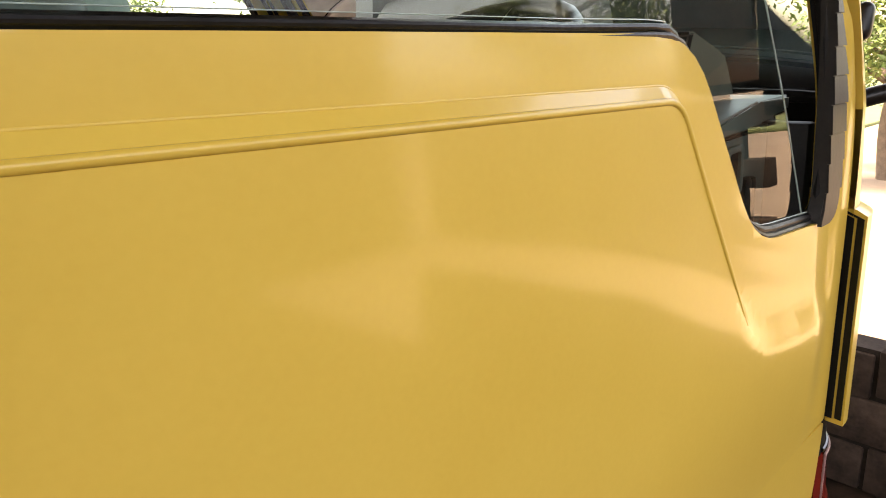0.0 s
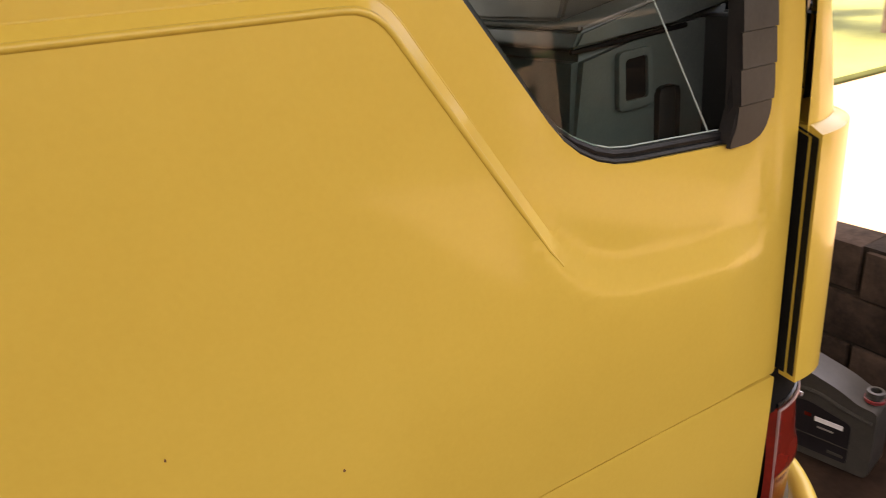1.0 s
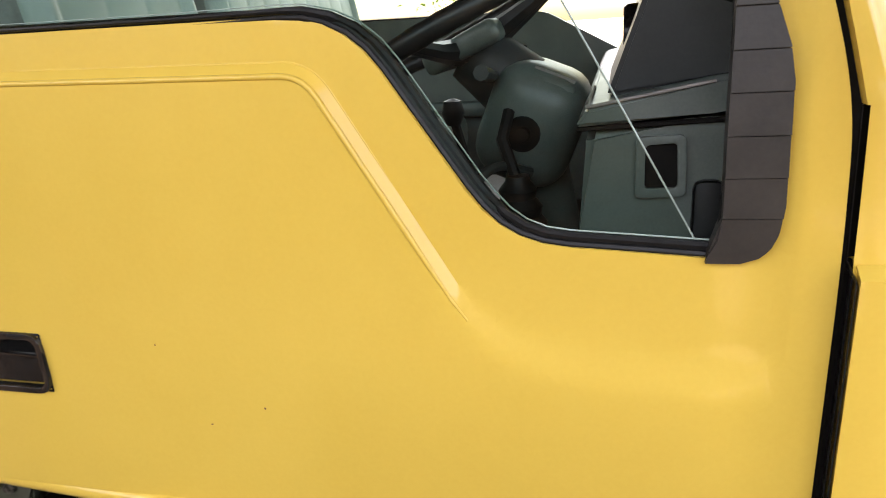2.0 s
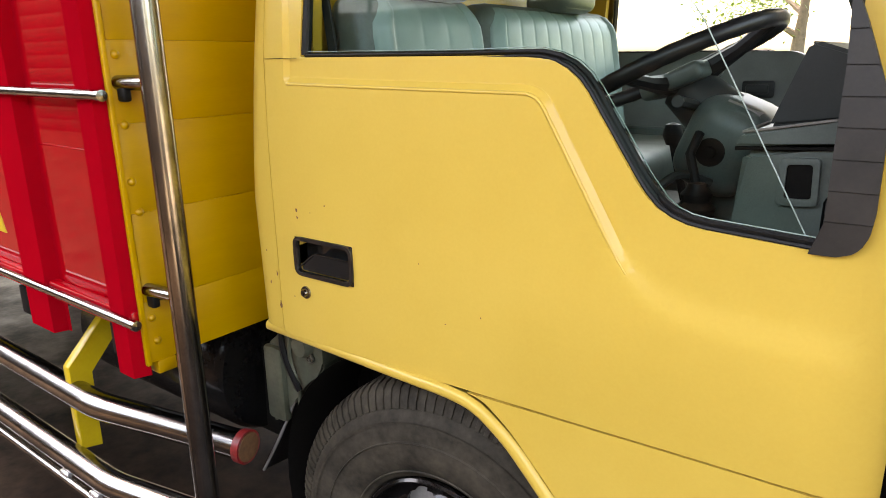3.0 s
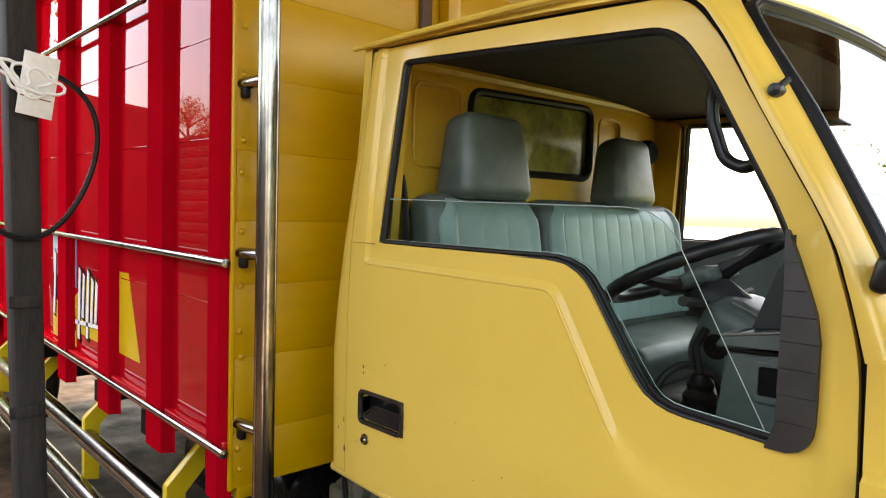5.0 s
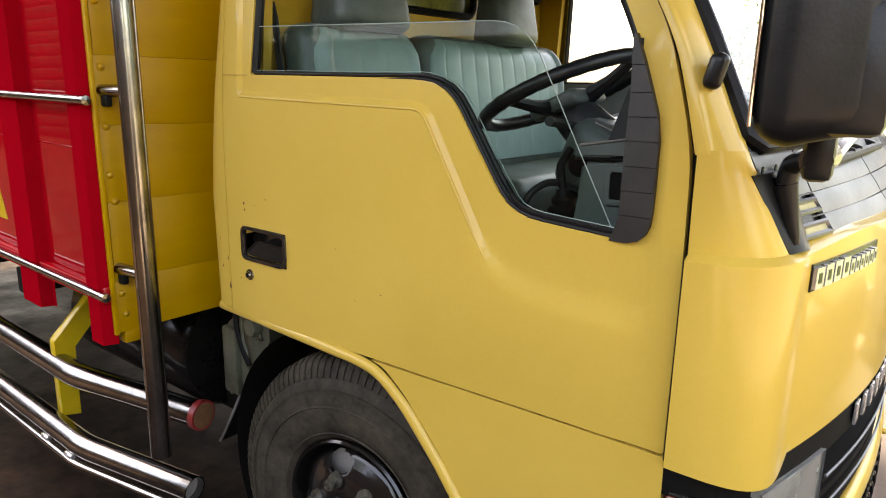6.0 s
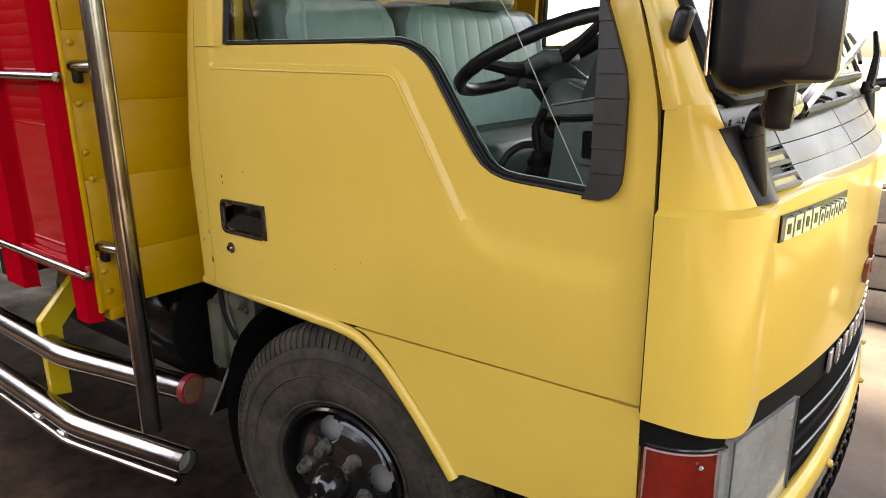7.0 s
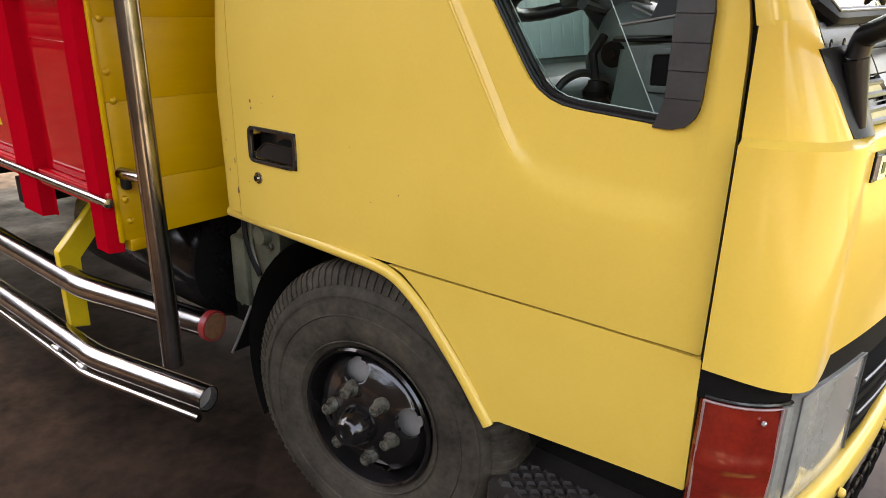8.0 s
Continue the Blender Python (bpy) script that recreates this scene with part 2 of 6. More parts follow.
def bend(pts, radius=0.06, seg=6):
    """Rounds the corners of a polyline in space."""
    pts = [Vector(p) for p in pts]
    out = [pts[0]]
    for a, b, c in zip(pts, pts[1:], pts[2:]):
        r = min(radius, (a - b).length * 0.45, (c - b).length * 0.45)
        p, q = b + (a - b).normalized() * r, b + (c - b).normalized() * r
        for i in range(seg + 1):
            t = i / seg
            out.append(p * (1 - t) ** 2 + b * 2 * t * (1 - t) + q * t * t)
    return out + [pts[-1]]


def rounded(points, seg=5):
    """Corners (x, z, radius) of an outline, rounded."""
    out, n = [], len(points)
    for i in range(n):
        b, a, c = (Vector(points[j % n][:2]) for j in (i, i - 1, i + 1))
        r = points[i][2] if len(points[i]) > 2 else 0
        r = min(r, (a - b).length * 0.48, (c - b).length * 0.48)
        if r <= 0:
            out.append(tuple(b))
            continue
        p, q = b + (a - b).normalized() * r, b + (c - b).normalized() * r
        out += [tuple(p * (1 - t) ** 2 + b * 2 * t * (1 - t) + q * t * t) for t in (k / seg for k in range(seg + 1))]
    return out


def offset_loop(loop, by):
    """A closed outline moved outward by a distance."""
    n = len(loop)
    area = sum(loop[i][0] * loop[(i + 1) % n][1] - loop[(i + 1) % n][0] * loop[i][1] for i in range(n))
    sign = 1 if area > 0 else -1
    out = []
    for i in range(n):
        p, q, r = (Vector(loop[(i + k) % n]) for k in (-1, 0, 1))
        a, b = (q - p).normalized(), (r - q).normalized()
        na, nb = Vector((a.y, -a.x)), Vector((b.y, -b.x))
        m = (na + nb).normalized()
        out.append(tuple(q + m * (sign * by / max(0.5, m.dot(na)))))
    return out


def plate(outline, holes, place, inward, lip=0.02, step=0.03, bevel=0.003, fold=None):
    """A sheet cut from an outline in (u, v), laid onto the surface place(u, v), its rims folded inward."""
    bm = bmesh.new()
    def ring(loop):
        vs = [bm.verts.new((u, 0, v)) for u, v in loop]
        return vs, [bm.edges.new((vs[i], vs[(i + 1) % len(vs)])) for i in range(len(vs))]
    if fold:
        # fold: the loop of a crease, its half width, and which holes lie inside it
        loop, half, inside = fold
        (a, ea), (b, eb) = ring(offset_loop(loop, half)), ring(offset_loop(loop, -half))
        groups = [ring(outline)[1] + ea, eb]
        for k, hole in enumerate(holes):
            groups[1 if k in inside else 0] += ring(hole)[1]
        for edges in groups:
            bmesh.ops.triangle_fill(bm, use_beauty=True, use_dissolve=False, edges=edges)
        for i in range(len(a)):
            j = (i + 1) % len(a)
            bm.faces.new((a[i], a[j], b[j], b[i]))
    else:
        edges = []
        for loop in (outline, *holes):
            edges += ring(loop)[1]
        bmesh.ops.triangle_fill(bm, use_beauty=True, use_dissolve=False, edges=edges)
    us, vs = [p[0] for p in outline], [p[1] for p in outline]
    for lo, hi, co, no in ((min(us), max(us), lambda s: (s, 0, 0), (1, 0, 0)), (min(vs), max(vs), lambda s: (0, 0, s), (0, 0, 1))):
        k = max(1, round((hi - lo) / step))
        for i in range(1, k):
            bmesh.ops.bisect_plane(bm, geom=bm.verts[:] + bm.edges[:] + bm.faces[:], dist=1e-6, plane_co=co(lo + (hi - lo) * i / k), plane_no=no)
    for v in bm.verts:
        v.co = place(v.co.x, v.co.z)
    inward = Vector(inward)
    bm.normal_update()
    total = Vector((0, 0, 0))
    for f in bm.faces:
        total += f.normal * f.calc_area()
    if total.dot(inward) > 0:
        bmesh.ops.reverse_faces(bm, faces=bm.faces[:])
    rim = [e for e in bm.edges if e.is_boundary]
    made = bmesh.ops.extrude_edge_only(bm, edges=rim)["geom"]
    for v in (g for g in made if isinstance(g, bmesh.types.BMVert)):
        v.co += inward * lip
    if bevel:
        bmesh.ops.bevel(bm, geom=[e for e in rim if e.is_valid], offset=bevel, segments=2, affect="EDGES", profile=0.5, clamp_overlap=True)
    return bm


def sheet(place, nu, nv, back=None):
    """A grid laid by place(u, v), u and v from 0 to 1; back: a vector by which it is thickened."""
    bm = bmesh.new()
    grid = [[bm.verts.new(place(i / nu, j / nv)) for j in range(nv + 1)] for i in range(nu + 1)]
    for i in range(nu):
        for j in range(nv):
            bm.faces.new((grid[i][j], grid[i + 1][j], grid[i + 1][j + 1], grid[i][j + 1]))
    if back is not None:
        rim = [e for e in bm.edges if e.is_boundary]
        made = bmesh.ops.extrude_edge_only(bm, edges=rim)["geom"]
        for v in (g for g in made if isinstance(g, bmesh.types.BMVert)):
            v.co += Vector(back)
    return bm


def lathe(bm, profile, centre, axis="Y", seg=48, close=False):
    """Turns a profile of (radius, offset along the axis)."""
    c = Vector(centre)
    rings = []
    for r, a in profile:
        ring = []
        for k in range(seg):
            t = 2 * math.pi * k / seg
            p, q = r * math.cos(t), r * math.sin(t)
            ring.append(bm.verts.new(c + Vector((p, a, q) if axis == "Y" else (p, q, a) if axis == "Z" else (a, p, q))))
        rings.append(ring)
    for a, b in zip(rings, rings[1:]):
        for k in range(seg):
            bm.faces.new((a[k], a[(k + 1) % seg], b[(k + 1) % seg], b[k]))
    if close:
        bm.faces.new(rings[0])
        bm.faces.new(rings[-1][::-1])
    return bm


def prism(bm, outline, place, depth):
    """An outline in (u, v), laid by place(u, v), thickened by the vector depth."""
    a = [bm.verts.new(place(u, v)) for u, v in outline]
    b = [bm.verts.new(Vector(p.co) + Vector(depth)) for p in a]
    bm.faces.new(a)
    bm.faces.new(b[::-1])
    n = len(a)
    for i in range(n):
        bm.faces.new((a[i], a[(i + 1) % n], b[(i + 1) % n], b[i]))
    return bm


def smooth01(t):
    t = max(0.0, min(1.0, t))
    return t * t * (3 - 2 * t)


def along(table, s):
    """Linear in a table of (s, value)."""
    if s <= table[0][0]:
        return table[0][1]
    for (a, p), (b, q) in zip(table, table[1:]):
        if s <= b:
            return p + (q - p) * (s - a) / (b - a)
    return table[-1][1]


# ---- ground, floor, walls and shed ----
def build_ground():
    bm = bmesh.new()
    bmesh.ops.create_grid(bm, x_segments=60, y_segments=60, size=300)
    for v in bm.verts:
        d = max(0.0, math.hypot(v.co.x, v.co.y) - 12)
        v.co.z = -0.03 + 0.3 * noise.noise(v.co * 0.03) * min(1, d / 40)
    whole("ground", bm, SAND, "pale trodden sandy earth of the open yard", "ground", kind="structure")
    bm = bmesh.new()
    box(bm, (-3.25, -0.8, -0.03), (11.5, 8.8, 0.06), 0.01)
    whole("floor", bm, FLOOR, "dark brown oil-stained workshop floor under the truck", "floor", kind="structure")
    bm = bmesh.new()
    box(bm, (1.87, 2.05, 0.004), (1.2, 2.3, 0.012), 0.004)
    whole("pavement", bm, APRON, "dusty grey-brown concrete apron before the truck", "pavement", kind="structure")
    for name, centre, size in (("grass_field", (-4, 33.8, 0.0), (90, 60.2, 0.10)), ("grass_field", (42, 8, 0.03), (44, 70, 0.16))):
        bm = bmesh.new()
        box(bm, centre, size, 0.05)
        whole(name, bm, GRASS, "green grass field beyond the yard", "grass", kind="structure")


def block_wall(name, start, along_x, count, courses, mat, label, size=(0.40, 0.20, 0.14), ragged=0.0):
    """A low wall of concrete blocks on a mortar core."""
    sx, sz, sy = size
    length = count * sx
    core = bmesh.new()
    c = Vector(start)
    mid = Vector((length / 2, 0, courses * sz / 2)) if along_x else Vector((0, length / 2, courses * sz / 2))
    dims = (length, sy - 0.03, courses * sz - 0.01) if along_x else (sy - 0.03, length, courses * sz - 0.01)
    box(core, c + mid, dims)
    wall = whole(name, core, MORTAR, label, "wall", kind="structure")
    bm = bmesh.new()
    box(bm, (0, 0, 0), (sx - 0.014, sy, sz - 0.014) if along_x else (sy, sx - 0.014, sz - 0.014), 0.008)
    for v in bm.verts:
        v.co += noise.noise_vector(v.co * 20) * 0.006
    first = None
    for row in range(courses):
        for i in range(count):
            u = (i + 0.5 + (0.5 if row % 2 else 0)) * sx
            if u > length:
                continue
            at = c + Vector((u, 0, (row + 0.5) * sz) if along_x else (0, u, (row + 0.5) * sz))
            at.z += random.uniform(-ragged, ragged) if row == courses - 1 else 0
            if first is None:
                first = part("block", bm, mat, wall)
                ob = first
            else:
                ob = attach(new("block", first.data), wall)
            ob.matrix_basis = pose(*at, random.uniform(-0.6, 0.6), random.uniform(-0.6, 0.6), random.uniform(-0.8, 0.8))
    return wall


def build_shed():
    def tin(u, v):
        return Vector((-1.95 + 4.75 * v, -1.85 + 4.62 * u, 3.13 + 0.010 * math.sin(u * 4.62 / 0.076 * 2 * math.pi)))
    bm = sheet(tin, 490, 2, (0, 0, 0.004))
    whole("ceiling", bm, ROOFTIN, "rusty corrugated roof sheets of the open workshop", "roof", kind="structure")
    for y in (-1.75, -0.66, 0.55, 1.65, 2.62):
        bm = bmesh.new()
        box(bm, (0.42, y, 3.04), (4.70, 0.07, 0.12), 0.006)
        whole("roof_beam", bm, ROOFWOOD, "brown wooden beam carrying the roof sheets", "beam", kind="structure")
    for x in (-0.42, 1.82):
        bm = bmesh.new()
        box(bm, (x, 0.45, 2.93), (0.09, 4.44, 0.10), 0.006)
        whole("roof_beam", bm, ROOFWOOD, "brown wooden beam carrying the roof sheets", "beam", kind="structure")
    for x, y in ((1.82, 2.62), (-0.51, 2.60)):
        bm = bmesh.new()
        box(bm, (x, y, 1.45), (0.11, 0.11, 2.9), 0.008)
        whole("shed_post", bm, TIMBER, "dark weathered timber post holding the shed roof", "post", group="shed posts", kind="structure")
    bm = bmesh.new()
    box(bm, (-0.23, 2.60, 2.56), (0.62, 0.08, 0.08), 0.006)
    whole("roof_beam", bm, TIMBER, "dark timber tie between the roof posts", "beam", kind="structure")
    bm = bmesh.new()
    tube(bm, [(-0.40, 2.6, 2.58), (-0.20, 2.6, 3.0)], 0.05, 8)
    whole("roof_brace", bm, TIMBER, "dark timber brace under the roof beam", "brace", kind="structure")
    bm = bmesh.new()
    box(bm, (-0.05, 2.60, 2.80), (0.07, 0.07, 0.42), 0.006)
    whole("roof_brace", bm, TIMBER, "dark timber brace under the roof beam", "brace", kind="structure")


def build_pillar():
    at = (-0.42, -0.636, 0)
    bm = bmesh.new()
    box(bm, (at[0], at[1], 1.45), (0.074, 0.064, 2.92), 0.006)
    for v in bm.verts:
        v.co += noise.noise_vector(v.co * 7) * 0.004
        v.co.y -= 0.020 * (v.co.z - 1.2)
    for z in (0.55, 1.05, 1.32):
        box(bm, (at[0] + 0.044, at[1] - 0.01, z), (0.006, 0.07, 0.03), 0.002)
    whole("timber_post", bm, TIMBER, "dark weathered timber post with tools hung from nails", "post")
    # fan belt
    bm = bmesh.new()
    c = Vector((at[0] + 0.056, at[1] - 0.012, 1.690))
    ring = []
    for k in range(72):
        t = 2 * math.pi * k / 72
        ring.append(c + Vector((0.004 * math.sin(3 * t), 0.158 * math.cos(t) + 0.01 * math.sin(2 * t), 0.205 * math.sin(t) + 0.012 * math.cos(2 * t))))
    tube(bm, ring, 0.0065, 8, closed=True)
    for k in range(0, 72):
        p = ring[k]
        d = (p - c).normalized()
        box(bm, p + d * -0.0045, (0.011, 0.005, 0.005), 0, d.to_track_quat("Z", "X").to_matrix())
    whole("fan_belt", bm, RUBBER, "black toothed rubber fan belt hung on the timber post", "belt")
    # gasket tangle and card
    bm = bmesh.new()
    y0, z0 = at[1], 1.865
    for k in range(3):
        pts = []
        for i in range(24):
            t = 2 * math.pi * i / 24
            r = 0.030 + 0.010 * math.sin(3 * t + k)
            pts.append((at[0] + 0.062 + 0.004 * k, y0 - 0.028 + 0.024 * k + r * 1.25 * math.cos(t), z0 - 0.012 * k + r * math.sin(t)))
        tube(bm, pts, 0.004, 6, closed=True)
    tube(bm, [(at[0] + 0.06, y0 - 0.07, z0 + 0.03), (at[0] + 0.07, y0 - 0.03, z0 - 0.03), (at[0] + 0.07, y0 + 0.02, z0 - 0.045)], 0.006, 8)
    whole("metal_gasket", bm, WHITE, "pale metal gaskets and wire hung on a nail", "gasket")
    card = thing("hanging_card", (at[0] + 0.062, y0 + 0.024, 1.815), "grubby white card with a red line hung on the post", "card")
    turn = Euler((radians(-8), 0, radians(4))).to_matrix()
    bm = bmesh.new()
    box(bm, (at[0] + 0.066, y0 + 0.013, 1.840), (0.003, 0.078, 0.150), 0.001, turn)
    part("card", bm, CARTON, card)
    bm = bmesh.new()
    box(bm, (at[0] + 0.0685, y0 + 0.007, 1.809), (0.002, 0.066, 0.003), 0, turn)
    part("stripe", bm, AMBER, card, "thin red printed line")


build_ground()
block_wall("wall_front", (2.5, -2.4, 0), False, 14, 3, BLOCK, "low dark weathered concrete block wall", size=(0.38, 0.172, 0.14), ragged=0.012)
block_wall("wall_side", (-5.2, 3.32, 0), True, 19, 4, PALEBLOCK, "low pale concrete block wall of the workshop", size=(0.40, 0.19, 0.15), ragged=0.01)
# Three walls out of view, added to cut sky light and darken reflections.
block_wall("wall_back", (-9.0, -5.2, 0), True, 34, 13, BLOCK, "added unseen dark block wall behind the camera that darkens reflections", size=(0.40, 0.20, 0.15))
block_wall("wall_yard", (-8.0, -5.2, 0), False, 9, 15, BLOCK, "added unseen dark block wall across the yard that cuts sky light", size=(0.40, 0.22, 0.15))
block_wall("wall_end", (5.2, -5.2, 0), False, 9, 6, BLOCK, "added unseen dark block wall at the yard end that blocks light", size=(0.40, 0.22, 0.15))
build_shed()

# ---- truck ----
WIDE = 1.60
REAR = [(0.6, -0.02), (0.87, -0.036), (1.175, -0.044), (1.46, -0.016), (1.85, 0.030), (2.0, 0.040)]


PRESS_WIDE = 0.0070


def near_press(x, z):
    """Distance from the pressed line, negative above it, and how far along it."""
    best, run, total = (9.0, 0.0, 0.0), 0.0, 0.0
    for (ax, az), (bx, bz) in zip(PRESS, PRESS[1:]):
        dx, dz = bx - ax, bz - az
        ln = math.hypot(dx, dz)
        t = max(0.0, min(1.0, ((x - ax) * dx + (z - az) * dz) / (ln * ln)))
        px, pz = x - ax - t * dx, z - az - t * dz
        d = math.hypot(px, pz)
        if d < best[0]:
            best = (d, run + t * ln, 1 if (dx * pz - dz * px) > 0 else -1)
        run += ln
    return best[0] * -best[2], best[1]


def side(x, z):
    """Depth of the cab's flank at a place on it."""
    y = 0.030 * smooth01((x - 0.25) / 1.0) + 0.055 * max(0.0, (z - 1.25) / 0.75) ** 1.6 + 0.02 * max(0.0, (0.9 - z) / 0.4) ** 1.5
    d = x - along(REAR, z)
    if d < 0.05:
        k = max(0.0, min(1.0, (0.05 - d) / 0.05))
        y += 0.028 * k * k
    return y


def door_skin(x, z):
    """The flank with the field above the pressed line set back."""
    y = side(x, z)
    y -= 0.014 * math.exp(-((z - 1.06) / 0.17) ** 2) * smooth01((x - 0.45) / 0.4) * (1 - smooth01((x - 1.10) / 0.10))
    if x > 0.10 and z > 1.0:
        d, run = near_press(x, z)
        wide = PRESS_WIDE + 0.016 * smooth01((run - 0.84) / 0.16)
        deep = 0.009 * (1 - smooth01((run - 1.16) / 0.16))
        left = smooth01((x - 0.113) / 0.010)
        right = 1 - smooth01((x - 1.176) / 0.018)
        y += deep * max(0.0, min(1.0, (wide - d) / (2 * wide))) * left * right
    return y


FOLD_LOW = [(0.118, 1.437, 0.006), (0.702, 1.424, 0.030), (0.888, 1.114, 0.07), (1.09, 1.086, 0.05), (1.195, 1.088, 0.03)]
FOLD_LOOP = rounded(FOLD_LOW + [(1.202, 1.25, 0.03), (1.198, 1.38, 0.03), (1.178, 1.462, 0.03),
                     (1.138, 1.562, 0.03), (1.017, 1.775, 0.03), (0.958, 1.868, 0.03), (0.902, 1.921, 0.03), (0.134, 1.954, 0.01), (0.118, 1.52, 0.01)])
PRESS = [(0.118, 1.437)] + rounded(FOLD_LOW)[5:19] + [(1.18, 1.0885)]


def flank(fn, left=False, out=0.0):
    if left:
        return lambda x, z: Vector((x, WIDE - fn(x, z) + out, z))
    return lambda x, z: Vector((x, fn(x, z) - out, z))


DOOR_OUT = rounded([(0.052, 0.866, 0.012), (1.2295, 0.864, 0.006), (1.230, 1.21, 0.1), (1.2255, 1.367, 0.1), (1.198, 1.47, 0.1), (1.166, 1.556, 0.1), (1.062, 1.733, 0.1),
                    (0.985, 1.868, 0.08), (0.918, 1.948, 0.09), (0.088, 1.981, 0.012), (0.052, 1.484, 0)])
DOOR_HOLE = rounded([(0.153, 1.482, 0.006), (0.741, 1.476, 0.07), (0.902, 1.234, 0.07), (1.174, 1.214, 0.050), (1.173, 1.39, 0.05), (1.155, 1.452, 0.05),
                     (1.110, 1.567, 0.05), (0.972, 1.812, 0.06), (0.905, 1.898, 0.06), (0.187, 1.940, 0.02)])
HANDLE_HOLE = rounded([(0.117, 1.025, 0.018), (0.283, 1.025, 0.020), (0.283, 1.103, 0.020), (0.117, 1.103, 0.018)])
GLASS_OUT = rounded([(0.155, 1.47, 0), (0.76, 1.46, 0.05), (0.91, 1.23, 0.04), (1.108, 1.215, 0), (0.985, 1.438, 0.1), (0.905, 1.578, 0.07), (0.165, 1.594, 0)])


def front(y):
    """How far forward the nose stands across the cab."""
    s = abs(y - WIDE / 2) / (WIDE / 2)
    return 1.464 - 0.125 * s ** 2


def nose(u, out=0.0):
    """Round the nose from the near flank (u 0) to the far one (u 1): x, y."""
    r = 0.135
    if u < 0.12 or u > 0.88:
        k = (u if u < 0.5 else 1 - u) / 0.12
        a = k * math.pi / 2
        y = 0.021 + r * (1 - math.cos(a))
        x = 1.2395 + (front(0.021 + r) - 1.2395) * math.sin(a)
        n = (math.sin(a), -math.cos(a))
        x, y = x + n[0] * out, y + n[1] * out
        return x, (y if u < 0.5 else WIDE - y)
    y = 0.156 + (u - 0.12) / 0.76 * (WIDE - 0.312)
    return front(y) + out, y


RAIL = [((0.016, 1.985), (0.016, 0.22, 2.036)), ((0.40, 1.976), (0.40, 0.22, 2.036)), ((0.76, 1.962), (0.76, 0.22, 2.028)), ((0.922, 1.941), (0.930, 0.19, 1.996)), ((0.991, 1.872), (1.010, 0.122, 1.905)),
        ((1.068, 1.735), (1.113, 0.102, 1.735)), ((1.172, 1.556), (1.214, 0.094, 1.548)), ((1.2055, 1.47), (1.252, 0.086, 1.468)), ((1.2335, 1.367), (1.297, 0.075, 1.372))]


def spline(keys, t):
    """A smooth run through the keys."""
    n = len(keys) - 1
    i = min(n - 1, int(t * n))
    f = t * n - i
    p0, p1, p2, p3 = keys[max(0, i - 1)], keys[i], keys[i + 1], keys[min(n, i + 2)]
    return tuple(0.5 * (2 * b + (c - a) * f + (2 * a - 5 * b + 4 * c - d) * f * f + (3 * b - a - 3 * c + d) * f ** 3) for a, b, c, d in zip(p0, p1, p2, p3))


def cowl(u, v, out=0.0):
    """The ventilated cowl below the windscreen."""
    y = (0.13 - 0.055 * v) + u * (WIDE - 2 * (0.13 - 0.055 * v))
    s = abs(2 * u - 1)
    bot = front(y) - 0.016
    top = 1.348 - 0.056 * s ** 2
    x = bot + (top - bot) * v
    return Vector((x + out * 0.92, y, 1.222 + 0.012 * (1 - s) + v * 0.15 + out * 0.38))


